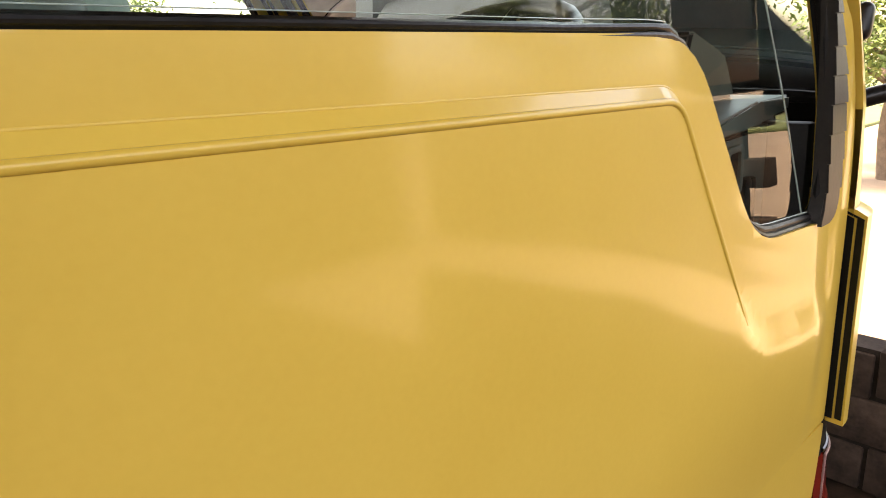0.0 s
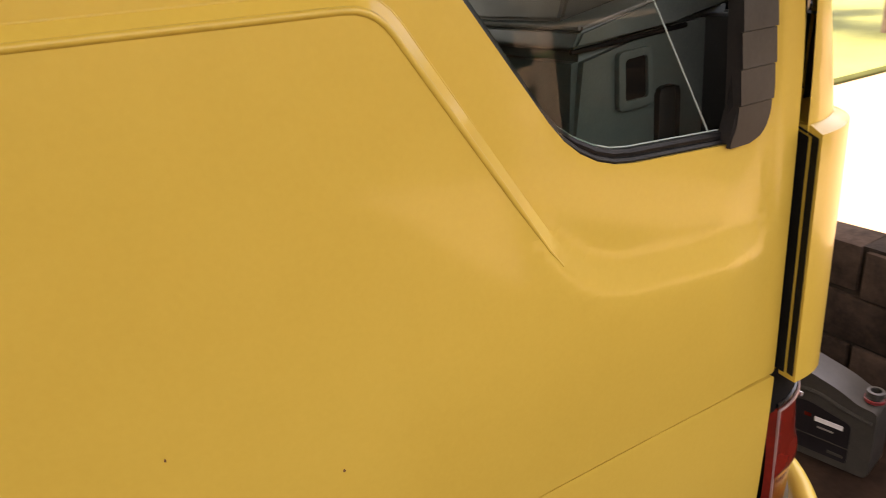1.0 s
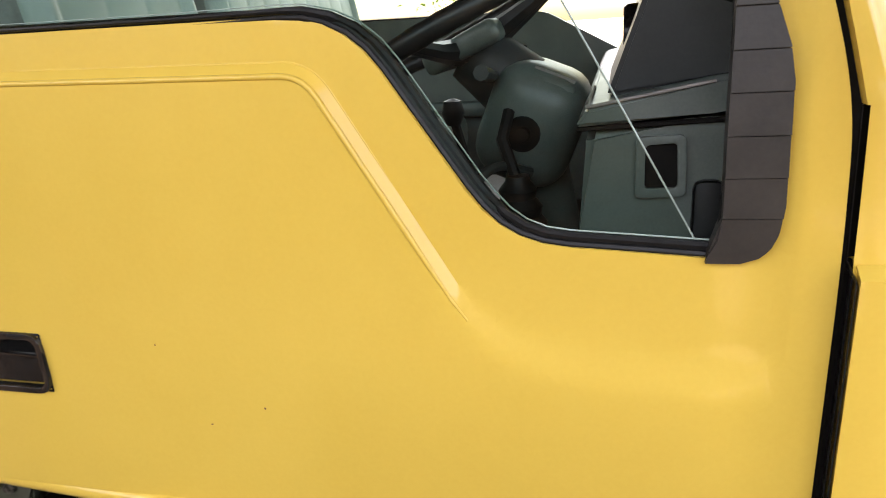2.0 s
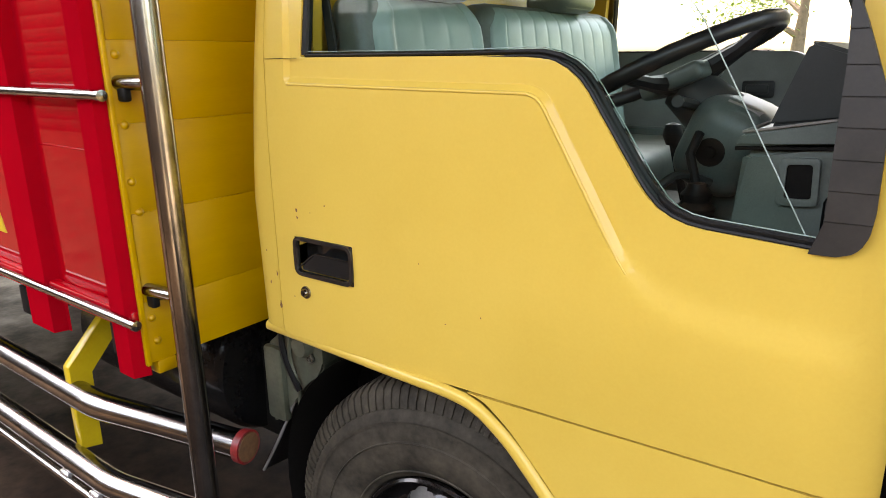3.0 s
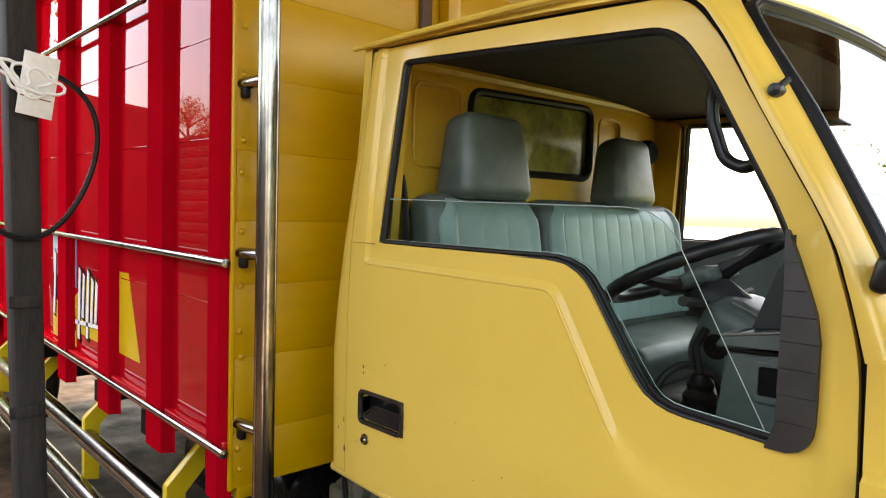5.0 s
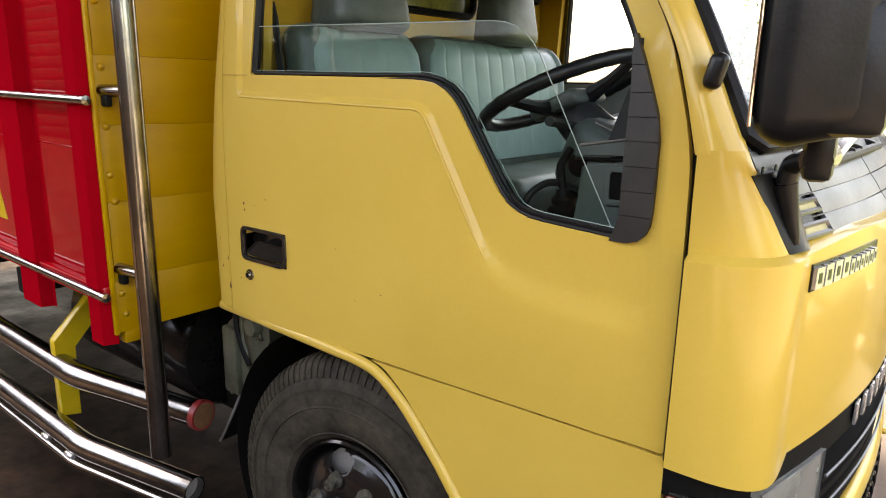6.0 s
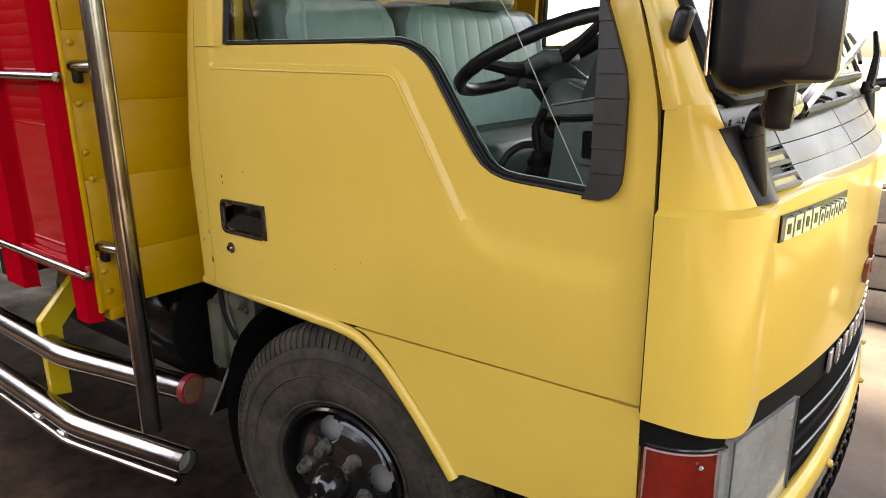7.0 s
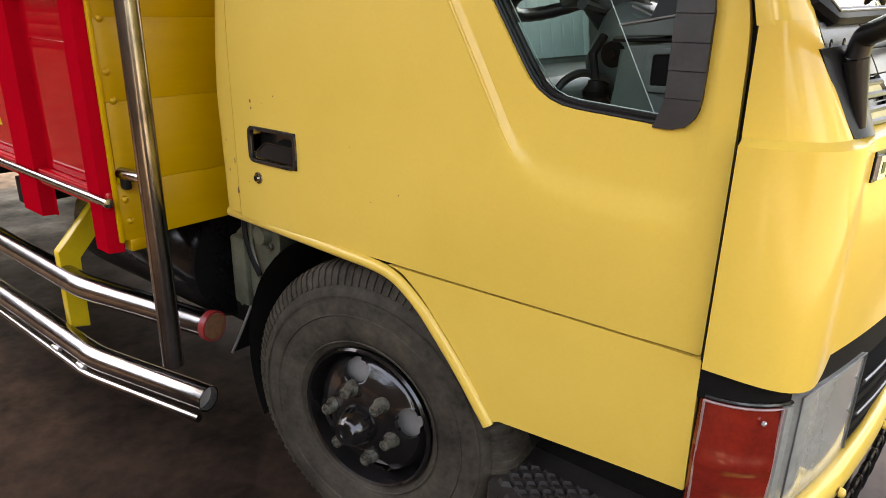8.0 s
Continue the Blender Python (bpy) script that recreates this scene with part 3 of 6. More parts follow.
def build_cab(truck):
    for left in (False, True):
        inward = (0, -1 if left else 1, 0)
        # rear corner
        edge = [(along(REAR, z), z) for z in (0.875, 1.0, 1.175, 1.3, 1.46, 1.65, 1.85, 1.975)]
        bm = plate([(0.0500, 0.875), (0.0500, 1.484), (0.0860, 1.975)] + edge[::-1], [], flank(side, left), inward, 0.03, 0.006, 0.0)
        part("rear_corner_panel", bm, CAB, truck, smooth=60)
        # door
        bm = plate(DOOR_OUT, [DOOR_HOLE] + ([] if left else [HANDLE_HOLE]), flank(door_skin, left), inward, 0.03, 0.014 if not left else 0.03, 0.003, None if left else (FOLD_LOOP, PRESS_WIDE, (0,)))
        door = part("door", bm, CAB, truck, "yellow painted cab door with pressed line and stepped window", smooth=24)
        for off, r, sink, end in (() if left else ((PRESS_WIDE, 0.0036, 0.0012, 0.90), (-PRESS_WIDE, 0.0016, 0.0011, 0.80))):
            bm = bmesh.new()
            run, total = [], 0.0
            line = [PRESS[0]] + [tuple(Vector(p).lerp(Vector(q), k / 6)) for p, q in zip(PRESS, PRESS[1:]) for k in range(1, 7)]
            for i in range(1, len(line) - 1):
                d = (Vector(line[i + 1]) - Vector(line[i - 1])).normalized()
                total += (Vector(line[i]) - Vector(line[i - 1])).length
                x, z = line[i][0] + d.y * off, line[i][1] - d.x * off
                if total < end:
                    run.append((Vector((x, door_skin(x, z) + sink, z)), r * (1 - 0.5 * smooth01((total - end + 0.12) / 0.12))))
            tube(bm, [p for p, _ in run], [q for _, q in run], 10)
            part("press_crease", bm, CAB, door, "crisp crease of the pressed line")
        bm = bmesh.new()
        box(bm, (0.1025, (side(0.12, 1.484) - 0.0004) if not left else WIDE - side(0.12, 1.484) + 0.0004, 1.481), (0.096, 0.004, 0.0009))
        part("frame_joint", bm, UNDER, door, "dark joint line below the window frame")
        # rubber round the opening
        lay = flank(side, left)
        inner = offset_loop(DOOR_HOLE, -0.004)
        bm = bmesh.new()
        tube(bm, [lay(x, z) + Vector(inward) * 0.027 for x, z in offset_loop(DOOR_HOLE, -0.002)], 0.0075, 8, closed=True)
        part("window_rubber", bm, SEAL, door, "black rubber window seal")
        # run channel up the rear edge, over the top and down the pillar
        bm = bmesh.new()
        run = [lay(x, z) + Vector(inward) * 0.019 for x, z in inner[24:] + inner[:2]]
        tube(bm, run, 0.0085, 8)
        part("run_channel", bm, SEAL, door, "black run channel of the window glass")
        # two lips of the weather strip, with a pale gap line between
        for gap, deep, sunk, rad, mat, name in ((0.0016, 0.011, 0.008, 0.0044, SEAL, "weather_strip"), (0.0085, 0.0165, 0.016, 0.0056, SEAL, "weather_strip"), (0.0150, 0.0185, 0.022, 0.0010, GLASSEDGE, "strip_bead")):
            loop = offset_loop(DOOR_HOLE, -gap)
            run = [p for i in range(5, 20) for p in ([Vector(loop[i]).lerp(Vector(loop[i + 1]), k / 4) for k in range(4)] if i in (5, 11, 17) else [Vector(loop[i])])]
            wide = [rad * (0.42 + 0.58 * smooth01((p.x - 0.62) / 0.12)) for p in run]
            bm = bmesh.new()
            tube(bm, [lay(p.x, p.y - 0.004 * (1 - smooth01((p.x - 0.62) / 0.12))) + Vector(inward) * (deep + sunk * smooth01((p.x - 0.70) / 0.06) * smooth01((p.y - 1.245) / 0.04)) for p in run], wide, 8)
            part(name, bm, mat, door, "black weather strip along the window sill" if mat is SEAL else "")
        # half-lowered glass
        bm = bmesh.new()
        bm.faces.new([bm.verts.new(flank(side, left)(x, z) + Vector(inward) * 0.020) for x, z in GLASS_OUT])
        if not left:
            pane = part("window_glass", bm, GLASSPANE, door, "half-lowered clear window glass", smooth=20)
            pane.visible_shadow = False
            bm = bmesh.new()
            tube(bm, [flank(side, left)(x, z) + Vector(inward) * 0.020 for x, z in [(1.108, 1.215)] + GLASS_OUT[-13:-1] + [GLASS_OUT[-1]]], 0.0010, 6)
            part("glass_edge", bm, GLASSEDGE, pane, "pale ground edge of the window glass")
        # inner door trim
        outer = [(0.10, 0.90), (1.20, 0.90), (1.20, 1.19), (0.885, 1.19), (0.69, 1.435), (0.10, 1.445)] if not left else [(0.10, 0.90), (1.20, 0.90), (1.22, 1.25), (0.80, 1.48), (0.10, 1.485)]
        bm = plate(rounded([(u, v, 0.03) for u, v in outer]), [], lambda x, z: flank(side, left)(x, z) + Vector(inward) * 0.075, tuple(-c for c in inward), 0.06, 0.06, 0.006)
        # far trim gets the paler copy, lifted for haze
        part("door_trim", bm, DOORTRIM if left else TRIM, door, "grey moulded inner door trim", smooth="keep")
        if left:
            bm = bmesh.new()
            box(bm, (0.70, WIDE - 0.105, 1.36), (0.10, 0.02, 0.055), 0.008)
            box(bm, (0.70, WIDE - 0.117, 1.36), (0.07, 0.012, 0.03), 0.005)
            part("inner_handle", bm, DARKTRIM, door, "black inner door handle")
            bm = bmesh.new()
            box(bm, (0.45, WIDE - 0.11, 1.20), (0.55, 0.05, 0.05), 0.018)
            part("armrest", bm, TRIM, door)
        # panel under the door, before the arch
        low = rounded([(0.565, 0.8585, 0), (0.60, 0.8515, 0.02), (0.657, 0.806, 0.03), (0.752, 0.693, 0.05), (0.832, 0.566, 0), (0.85, 0.574, 0), (1.2335, 0.596, 0.006), (1.2315, 0.8580, 0.006)])
        bm = plate(low, [], flank(side, left), inward, 0.03, 0.02, 0.002)
        part("lower_panel", bm, CAB, truck)
        # flared lip over the arch
        lip = bend([(-0.034, 0, 0.866), (0.50, 0, 0.861), (0.585, 0, 0.848), (0.660, 0, 0.792), (0.754, 0, 0.678), (0.832, 0, 0.560)], 0.05, 5)
        bm = bmesh.new()
        rows = []
        for i, p in enumerate(lip):
            a, b = lip[max(0, i - 1)], lip[min(len(lip) - 1, i + 1)]
            d = (b - a).normalized()
            nrm = Vector((-d.z, 0, d.x))
            base = flank(side, left)(p.x, p.z)
            ring = []
            for k in range(9):
                t = math.pi * k / 8
                q = base + nrm * (0.014 * math.cos(t)) - Vector(inward) * (0.013 * math.sin(t)) - nrm * 0.008
                ring.append(bm.verts.new(q))
            ring.append(bm.verts.new(base - nrm * 0.024 + Vector(inward) * 0.05))
            rows.append(ring)
        for a, b in zip(rows, rows[1:]):
            for k in range(len(a) - 1):
                bm.faces.new((a[k], a[k + 1], b[k + 1], b[k]))
        for end in (rows[0], rows[-1]):
            bm.faces.new(end)
        part("arch_lip", bm, CAB, truck, "yellow rolled lip over the wheel arch")
        # roof side running on into the windscreen pillar
        def rail(u, v, left=left):
            (ex, ez), (ix, iy, iz) = spline([k[0] for k in RAIL], v), spline([k[1] for k in RAIL], v)
            ey = side(ex, ez) - 0.003
            a = u * math.pi / 2
            y = ey + (iy - ey) * (1 - math.cos(a)) - 0.004 * (1 - smooth01((u - 0.22) / 0.07))
            return Vector((ex + (ix - ex) * math.sin(a), y if not left else WIDE - y, ez + (iz - ez) * math.sin(a)))
        bm = sheet(rail, 28, 70)
        rim = [e for e in bm.edges if e.is_boundary and all(abs(abs(v.co.y - WIDE / 2) - WIDE / 2) < 0.075 for v in e.verts)]
        for v in (g for g in bmesh.ops.extrude_edge_only(bm, edges=rim)["geom"] if isinstance(g, bmesh.types.BMVert)):
            v.co += Vector(inward) * 0.03
        part("roof_pillar", bm, CAB, truck, "yellow roof side running into the windscreen pillar", smooth=50)
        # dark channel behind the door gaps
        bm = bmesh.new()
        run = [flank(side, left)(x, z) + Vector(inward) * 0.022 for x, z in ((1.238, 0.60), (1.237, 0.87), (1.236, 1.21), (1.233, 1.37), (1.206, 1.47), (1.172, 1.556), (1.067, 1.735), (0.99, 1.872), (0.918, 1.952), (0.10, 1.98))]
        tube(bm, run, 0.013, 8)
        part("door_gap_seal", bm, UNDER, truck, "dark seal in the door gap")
        # corner above the ledge
        def corner(u, v, left=left):
            z = 1.205 + v * 0.170
            xs = along([(1.205, 1.2385), (1.37, 1.236)], z)
            xw, yw = along([(1.205, 1.372), (1.37, 1.296)], z), along([(1.205, 0.135), (1.37, 0.075)], z)
            a = u * math.pi / 2
            y0 = side(xs, z) - 0.006
            x, y = xs + (xw - xs) * math.sin(a), y0 + (yw - y0) * (1 - math.cos(a))
            return Vector((x, y if not left else WIDE - y, z))
        part("nose_corner", sheet(corner, 14, 8), CAB, truck)
        # black strips on the nose's rear return, painting the shade of the door gap
        for y1, y2 in ((0.008, 0.019), (0.022, 0.044)):
            def gap_dark(u, v, left=left):
                z = 0.866 + v * 0.50
                x = along([(0.866, 1.2388), (1.206, 1.2388), (1.216, 1.2365), (1.366, 1.2340)], z)
                y = along([(0.866, 0.0), (1.206, 0.0), (1.216, side(1.2365, 1.216) - 0.003), (1.366, side(1.234, 1.366) - 0.003)], z) + y1 + (y2 - y1) * u
                return Vector((x + 0.003 * u, y if not left else WIDE - y, z))
            part("gap_strip", sheet(gap_dark, 3, 40, (-0.0012, 0, 0)), SEAL, truck, "black strip standing for the shade in the door gap")
    # nose panel with its turned-in top
    def panel(u, v):
        edge = min(u, 1 - u)
        proud = 0.016 * (1 - smooth01((edge - 0.045) / 0.085))
        x, y = nose(u, proud)
        x += 0.001 * (1 - smooth01(edge / 0.06))
        lo = 0.856 - 0.030 * smooth01(edge / 0.10) + 0.036 * smooth01((edge - 0.122) / 0.010)
        hi = 1.208 + 0.022 * smooth01((edge - 0.05) / 0.2)
        if v > 0.9:
            x2, y2 = nose(u, proud - 0.03 * (v - 0.9) / 0.1)
            x2 += 0.001 * (1 - smooth01(edge / 0.06))
            return Vector((x2, y2, hi + 0.012 * math.sin((v - 0.9) / 0.1 * math.pi / 2)))
        return Vector((x, y, lo + (hi - lo) * v / 0.9))
    bm = sheet(panel, 120, 20)
    rim = [e for e in bm.edges if e.is_boundary]
    for v in (g for g in bmesh.ops.extrude_edge_only(bm, edges=rim)["geom"] if isinstance(g, bmesh.types.BMVert)):
        v.co += Vector((0.004 if abs(v.co.y - 0.8) > 0.78 else -0.02, 0.040 if v.co.y < 0.8 else -0.040, 0))
    part("nose_panel", bm, CAB, truck, "yellow wraparound nose panel", smooth=50)
    # dark backing of the nose
    def backing(u, v):
        x, y = nose(u, -0.035)
        return Vector((x, y, 0.48 + v * 0.71))
    part("nose_backing", sheet(backing, 60, 6), UNDER, truck)
    # ventilated cowl below the windscreen
    part("cowl_backing", sheet(lambda u, v: cowl(u, v, -0.006), 40, 6), BLACKPAINT, truck)
    rows = [(0.02, 0.245), (0.258, 0.482), (0.495, 0.72), (0.733, 0.99)]
    cuts = [0.0, 0.11, 0.36, 0.60, 0.985]
    for k, (v0, v1) in enumerate(rows):
        for i, (u0, u1) in enumerate(zip(cuts, cuts[1:])):
            if k in (0, 1) and i == 0:
                continue
            bm = sheet(lambda u, v: cowl(u0 + 0.002 + (u1 - u0 - 0.004) * u, v0 + (v1 - v0) * v, 0.004 + 0.001 * math.sin(math.pi * v)), 10, 4, (-0.006, 0, -0.003))
            part("cowl_slat", bm, GREYGRILLE, truck, "silvered plastic cowl slat")
    for k in (0, 1):
        bm = sheet(lambda u, v: cowl(0.018 + 0.088 * u, rows[k][0] + 0.05 + 0.11 * v, 0.003), 4, 2, (-0.004, 0, -0.002))
        part("air_slot", bm, PALEVENT, truck, "pale yellow air intake slot")
        bm = bmesh.new()
        ring = [cowl(0.018 + 0.088 * a, rows[k][0] + 0.05 + 0.11 * b, 0.004) for a, b in ((0, 0), (1, 0), (1, 1), (0, 1))]
        tube(bm, ring, 0.005, 6, closed=True)
        part("slot_frame", bm, GREYGRILLE, truck)
    # screws beside the cowl
    for z, x in ((1.338, 1.322), (1.345, 1.328)):
        bm = bmesh.new()
        lathe(bm, [(0.0001, 0), (0.006, 0.001), (0.006, 0.003), (0.0001, 0.004)], (0, 0, 0), "X", 12)
        bmesh.ops.translate(bm, verts=bm.verts[:], vec=cowl(0.006 + (z - 1.338) * 4.5, 0.80, 0.008))
        part("cowl_screw", bm, BLACKPAINT, truck)
    # windscreen
    def shield(u, v):
        s = 2 * u - 1
        inset = along([(0, 0.080), (0.86, 0.118), (0.94, 0.138), (1, 0.170)], v)
        y = inset + u * (WIDE - 2 * inset)
        x = along([(0, 1.300), (0.30, 1.217), (0.63, 1.116), (1, 0.985)], v) + 0.055 * (1 - s * s)
        return Vector((x, y, 1.378 + v * 0.565 + 0.012 * (1 - s * s)))
    pane = part("windscreen", sheet(shield, 30, 12), SHIELD, truck, "clear windscreen in a black rubber seal")
    pane.visible_shadow = False
    bm = bmesh.new()
    ring = [shield(i / 48, 0) for i in range(1, 48)] + [shield(1, i / 24) for i in range(1, 24)] + [shield(1 - i / 48, 1) for i in range(1, 48)] + [shield(0, 1 - i / 24) for i in range(1, 24)]
    tube(bm, ring, 0.013, 8, closed=True)
    part("windscreen_rubber", bm, RUBBER, truck, "black rubber windscreen seal")
    bm = bmesh.new()
    tube(bm, [p + Vector((0.0105, 0, 0.0085)) for p in ring], 0.002, 6, closed=True)
    part("seal_insert", bm, GREYGRILLE, truck, "thin bright insert in the windscreen seal")
    # roof with gutter
    def roof(u, v):
        s = 2 * v - 1
        y = WIDE / 2 + s * 0.64
        x0, x1 = 0.016, 0.986 + 0.054 * (1 - s * s)
        x = x0 + (x1 - x0) * u
        z = 2.031 + 0.020 * (1 - s * s) - 0.008 * u - 0.074 * smooth01((u - 0.68) / 0.42) ** 1.4
        return Vector((x, y, z))
    part("roof_panel", sheet(roof, 30, 40, (0, 0, -0.02)), CAB, truck, "yellow domed cab roof")
    for left in (False, True):
        bm = bmesh.new()
        pts = [(0.010, 0.036, 1.990), (0.30, 0.034, 1.989), (0.62, 0.036, 1.987), (0.80, 0.046, 1.982)]
        pts = [(x, y if not left else WIDE - y, z) for x, y, z in bend(pts, 0.08)]
        tube(bm, pts, [0.0075] * (len(pts) - 3) + [0.006, 0.005, 0.003], 8)
        part("roof_gutter", bm, CAB, truck, "yellow rain gutter along the roof edge")
    # rear wall with its window
    def back(y, z):
        return Vector((along(REAR, z) + 0.0, y, z))
    win = rounded([(0.425, 1.698, 0.05), (1.048, 1.704, 0.05), (1.048, 1.955, 0.05), (0.425, 1.935, 0.05)])
    bm = plate(rounded([(0.045, 0.86, 0), (1.555, 0.86, 0), (1.55, 1.99, 0), (0.05, 1.99, 0)]), [win], back, (1, 0, 0), 0.03, 0.05, 0)
    part("rear_wall", bm, CAB, truck)
    def lining(y, z):
        x = 0.062
        for a, b in ((0.205, 0.385), (1.10, 1.24)):
            qx, qz = abs(y - (a + b) / 2) - (b - a) / 2 + 0.035, abs(z - 1.812) - 0.115 + 0.035
            dx = math.hypot(max(qx, 0), max(qz, 0)) + min(max(qx, qz), 0) - 0.035
            x -= 0.016 * smooth01((0.008 - dx) / 0.016)
        return Vector((x, y, z))
    bm = plate(rounded([(0.07, 0.88, 0.02), (1.53, 0.88, 0.02), (1.53, 1.985, 0.03), (0.07, 1.985, 0.03)]), [win], lining, (-1, 0, 0), 0.03, 0.0095, 0.003)
    part("rear_lining", bm, INNER, truck, "yellow pressed rear wall inside the cab")
    for a, b in ((0.205, 0.385), (1.10, 1.24)):
        bm = bmesh.new()
        tube(bm, [(0.0615, y, z) for y, z in rounded([(a, 1.695, 0.035), (b, 1.695, 0.035), (b, 1.93, 0.035), (a, 1.93, 0.035)])], 0.0045, 8, closed=True)
        part("pressed_bead", bm, INNER, truck, "raised bead of the pressed rear wall")
    bm = bmesh.new()
    tube(bm, [(0.060, y, z) for y, z in win], 0.013, 8, closed=True)
    part("rear_window_rubber", bm, RUBBER, truck, "black rubber rear window seal")
    # rear pane, its tree reflection put into the colour
    bm = bmesh.new()
    prism(bm, win, lambda y, z: Vector((0.045, y, z)), (0.004, 0, 0))
    part("rear_window", bm, PANEREFLECT, truck, "rear cab window with an olive tree reflection painted on")
    # headliner, inner rails, floor and firewall
    def liner(u, v):
        s = 2 * v - 1
        return Vector((0.06 + 0.87 * u, 0.10 + v * (WIDE - 0.20), 1.968 + 0.03 * (1 - s * s) - 0.045 * smooth01((u - 0.6) / 0.4)))
    part("headliner", sheet(liner, 16, 20, (0, 0, 0.02)), HEADLINER, truck, "dark brown cab headliner")
    bm = bmesh.new()
    tube(bm, bend([(0.075, 0.10, 1.968), (0.075, 1.50, 1.992)], 0.02), 0.018, 8)
    part("rear_rail", bm, INNER, truck)
    bm = bmesh.new()
    box(bm, (0.60, WIDE / 2, 0.885), (1.20, WIDE - 0.16, 0.03), 0.005)
    part("cab_floor", bm, DARKTRIM, truck, "dark cab floor")
    bm = bmesh.new()
    box(bm, (1.20, WIDE / 2, 1.12), (0.03, WIDE - 0.16, 0.46), 0.005)
    part("firewall", bm, DARKTRIM, truck)
    for left in (False, True):
        bm = bmesh.new()
        y = 0.085 if not left else WIDE - 0.085
        lean = 0.02 if not left else -0.02
        prism(bm, rounded([(0.06, 0.90, 0.01), (0.135, 0.90, 0.02), (0.140, 1.49, 0.03), (0.172, 1.945, 0.03), (0.06, 1.965, 0.01)]), lambda x, z: Vector((x, y + lean * (z - 1.2), z)), (0, -0.025 if not left else 0.025, 0))
        bmesh.ops.bevel(bm, geom=[e for e in bm.edges if len(e.link_faces) == 2 and e.calc_face_angle(0) > 0.9], offset=0.008, segments=2, affect="EDGES")
        part("inner_post", bm, INNER, truck, "yellow door post inside the cab")


truck = thing("truck", (0, 0, 0), "yellow light truck with red cargo body parked in a workshop", "truck")
build_cab(truck)


def build_door_fittings(truck):
    door = next(o for o in truck.children if o.name == "door")
    # recessed pull handle
    hx0, hx1, hz0, hz1 = 0.112, 0.288, 1.020, 1.108
    def lay(x, z):
        return Vector((x, door_skin(x, z), z))
    cup = part("door_handle", bmesh.new(), GLOSSBLACK, door, "black recessed pull handle")
    bm = bmesh.new()
    frame_out = rounded([(hx0, hz0, 0.020), (hx1, hz0, 0.022), (hx1, hz1, 0.022), (hx0, hz1, 0.020)])
    frame_in = rounded([(hx0 + 0.008, hz0 + 0.008, 0.014), (hx1 - 0.008, hz0 + 0.008, 0.015), (hx1 - 0.008, hz1 - 0.008, 0.015), (hx0 + 0.008, hz1 - 0.008, 0.014)])
    bm = plate(frame_out, [frame_in], lambda x, z: lay(x, z) + Vector((0, -0.006, 0)), (0, 1, 0), 0.012, 0.03, 0.003)
    bm.to_mesh(cup.data)
    bm.free()
    for p in cup.data.polygons:
        p.use_smooth = True
    bm = bmesh.new()
    box(bm, (0.200, 0.036, 1.064), (0.172, 0.004, 0.084))
    for x, z, sx, sz in ((0.115, 1.064, 0.004, 0.084), (0.285, 1.064, 0.004, 0.084), (0.200, 1.0225, 0.172, 0.004), (0.200, 1.1055, 0.172, 0.004)):
        box(bm, (x, 0.018, z), (sx, 0.036, sz))
    part("handle_cup", bm, GLOSSBLACK, door, "black recess of the door handle")
    bm = bmesh.new()
    prism(bm, [(0.124, 1.030), (0.276, 1.030), (0.276, 1.068), (0.163, 1.071), (0.124, 1.040)], lambda x, z: lay(x, z) + Vector((0, 0.004 + 0.16 * (z - 1.03), 0)), (0, 0.010, 0))
    bmesh.ops.bevel(bm, geom=bm.edges[:], offset=0.003, segments=2, affect="EDGES")
    part("handle_flap", bm, GLOSSBLACK, door, "black hinged handle flap")
    bm = bmesh.new()
    tube(bm, bend([lay(0.124, 1.040) + Vector((0, 0.003, 0)), lay(0.163, 1.0715) + Vector((0, 0.009, 0)), lay(0.276, 1.0685) + Vector((0, 0.009, 0))], 0.012, 4), 0.0022, 6)
    part("flap_edge", bm, GLOSSBLACK, door, "rounded edge of the handle flap")
    # lock
    bm = bmesh.new()
    lathe(bm, [(0.0001, -0.010), (0.0075, -0.010), (0.009, -0.007), (0.0095, -0.004), (0.014, -0.003), (0.0155, 0.003)], (0.138, side(0.138, 0.981), 0.981), "Y", 24)
    lock = part("door_lock", bm, CHROME, door, "chrome door lock cylinder")
    bm = bmesh.new()
    box(bm, (0.138, side(0.138, 0.981) - 0.0105, 0.981), (0.003, 0.002, 0.009), 0.0004)
    lathe(bm, [(0.0001, -0.0102), (0.0058, -0.0102)], (0.138, side(0.138, 0.981), 0.981), "Y", 16)
    part("key_slot", bm, BLACKPAINT, door)
    # louvred cover in the window's front corner
    edge_l = [(1.216, 1.106), (1.224, 1.108), (1.238, 1.116), (1.262, 1.120), (1.35, 1.1195), (1.46, 1.1205), (1.548, 1.116)]
    edge_r = [(1.216, 1.138), (1.219, 1.152), (1.230, 1.165), (1.246, 1.172), (1.275, 1.1755), (1.39, 1.174), (1.42, 1.169), (1.452, 1.158), (1.51, 1.136), (1.548, 1.120)]
    for left in (False, True):
        sgn = -1 if not left else 1
        lay2 = flank(side, left)
        owner = door if not left else truck
        zs = [1.216, 1.262, 1.302, 1.342, 1.382, 1.420, 1.458, 1.500, 1.548]
        def strip_of(a, b):
            n = 8
            up = [a + (b - a) * k / n for k in range(n + 1)]
            return [(along(edge_r, z), z) for z in up] + [(along(edge_l, z), z) for z in reversed(up)]
        bm = bmesh.new()
        prism(bm, strip_of(zs[0] + 0.004, zs[-1]), lambda x, z: lay2(x, z) + Vector((0, sgn * 0.001, 0)), (0, -sgn * 0.018, 0))
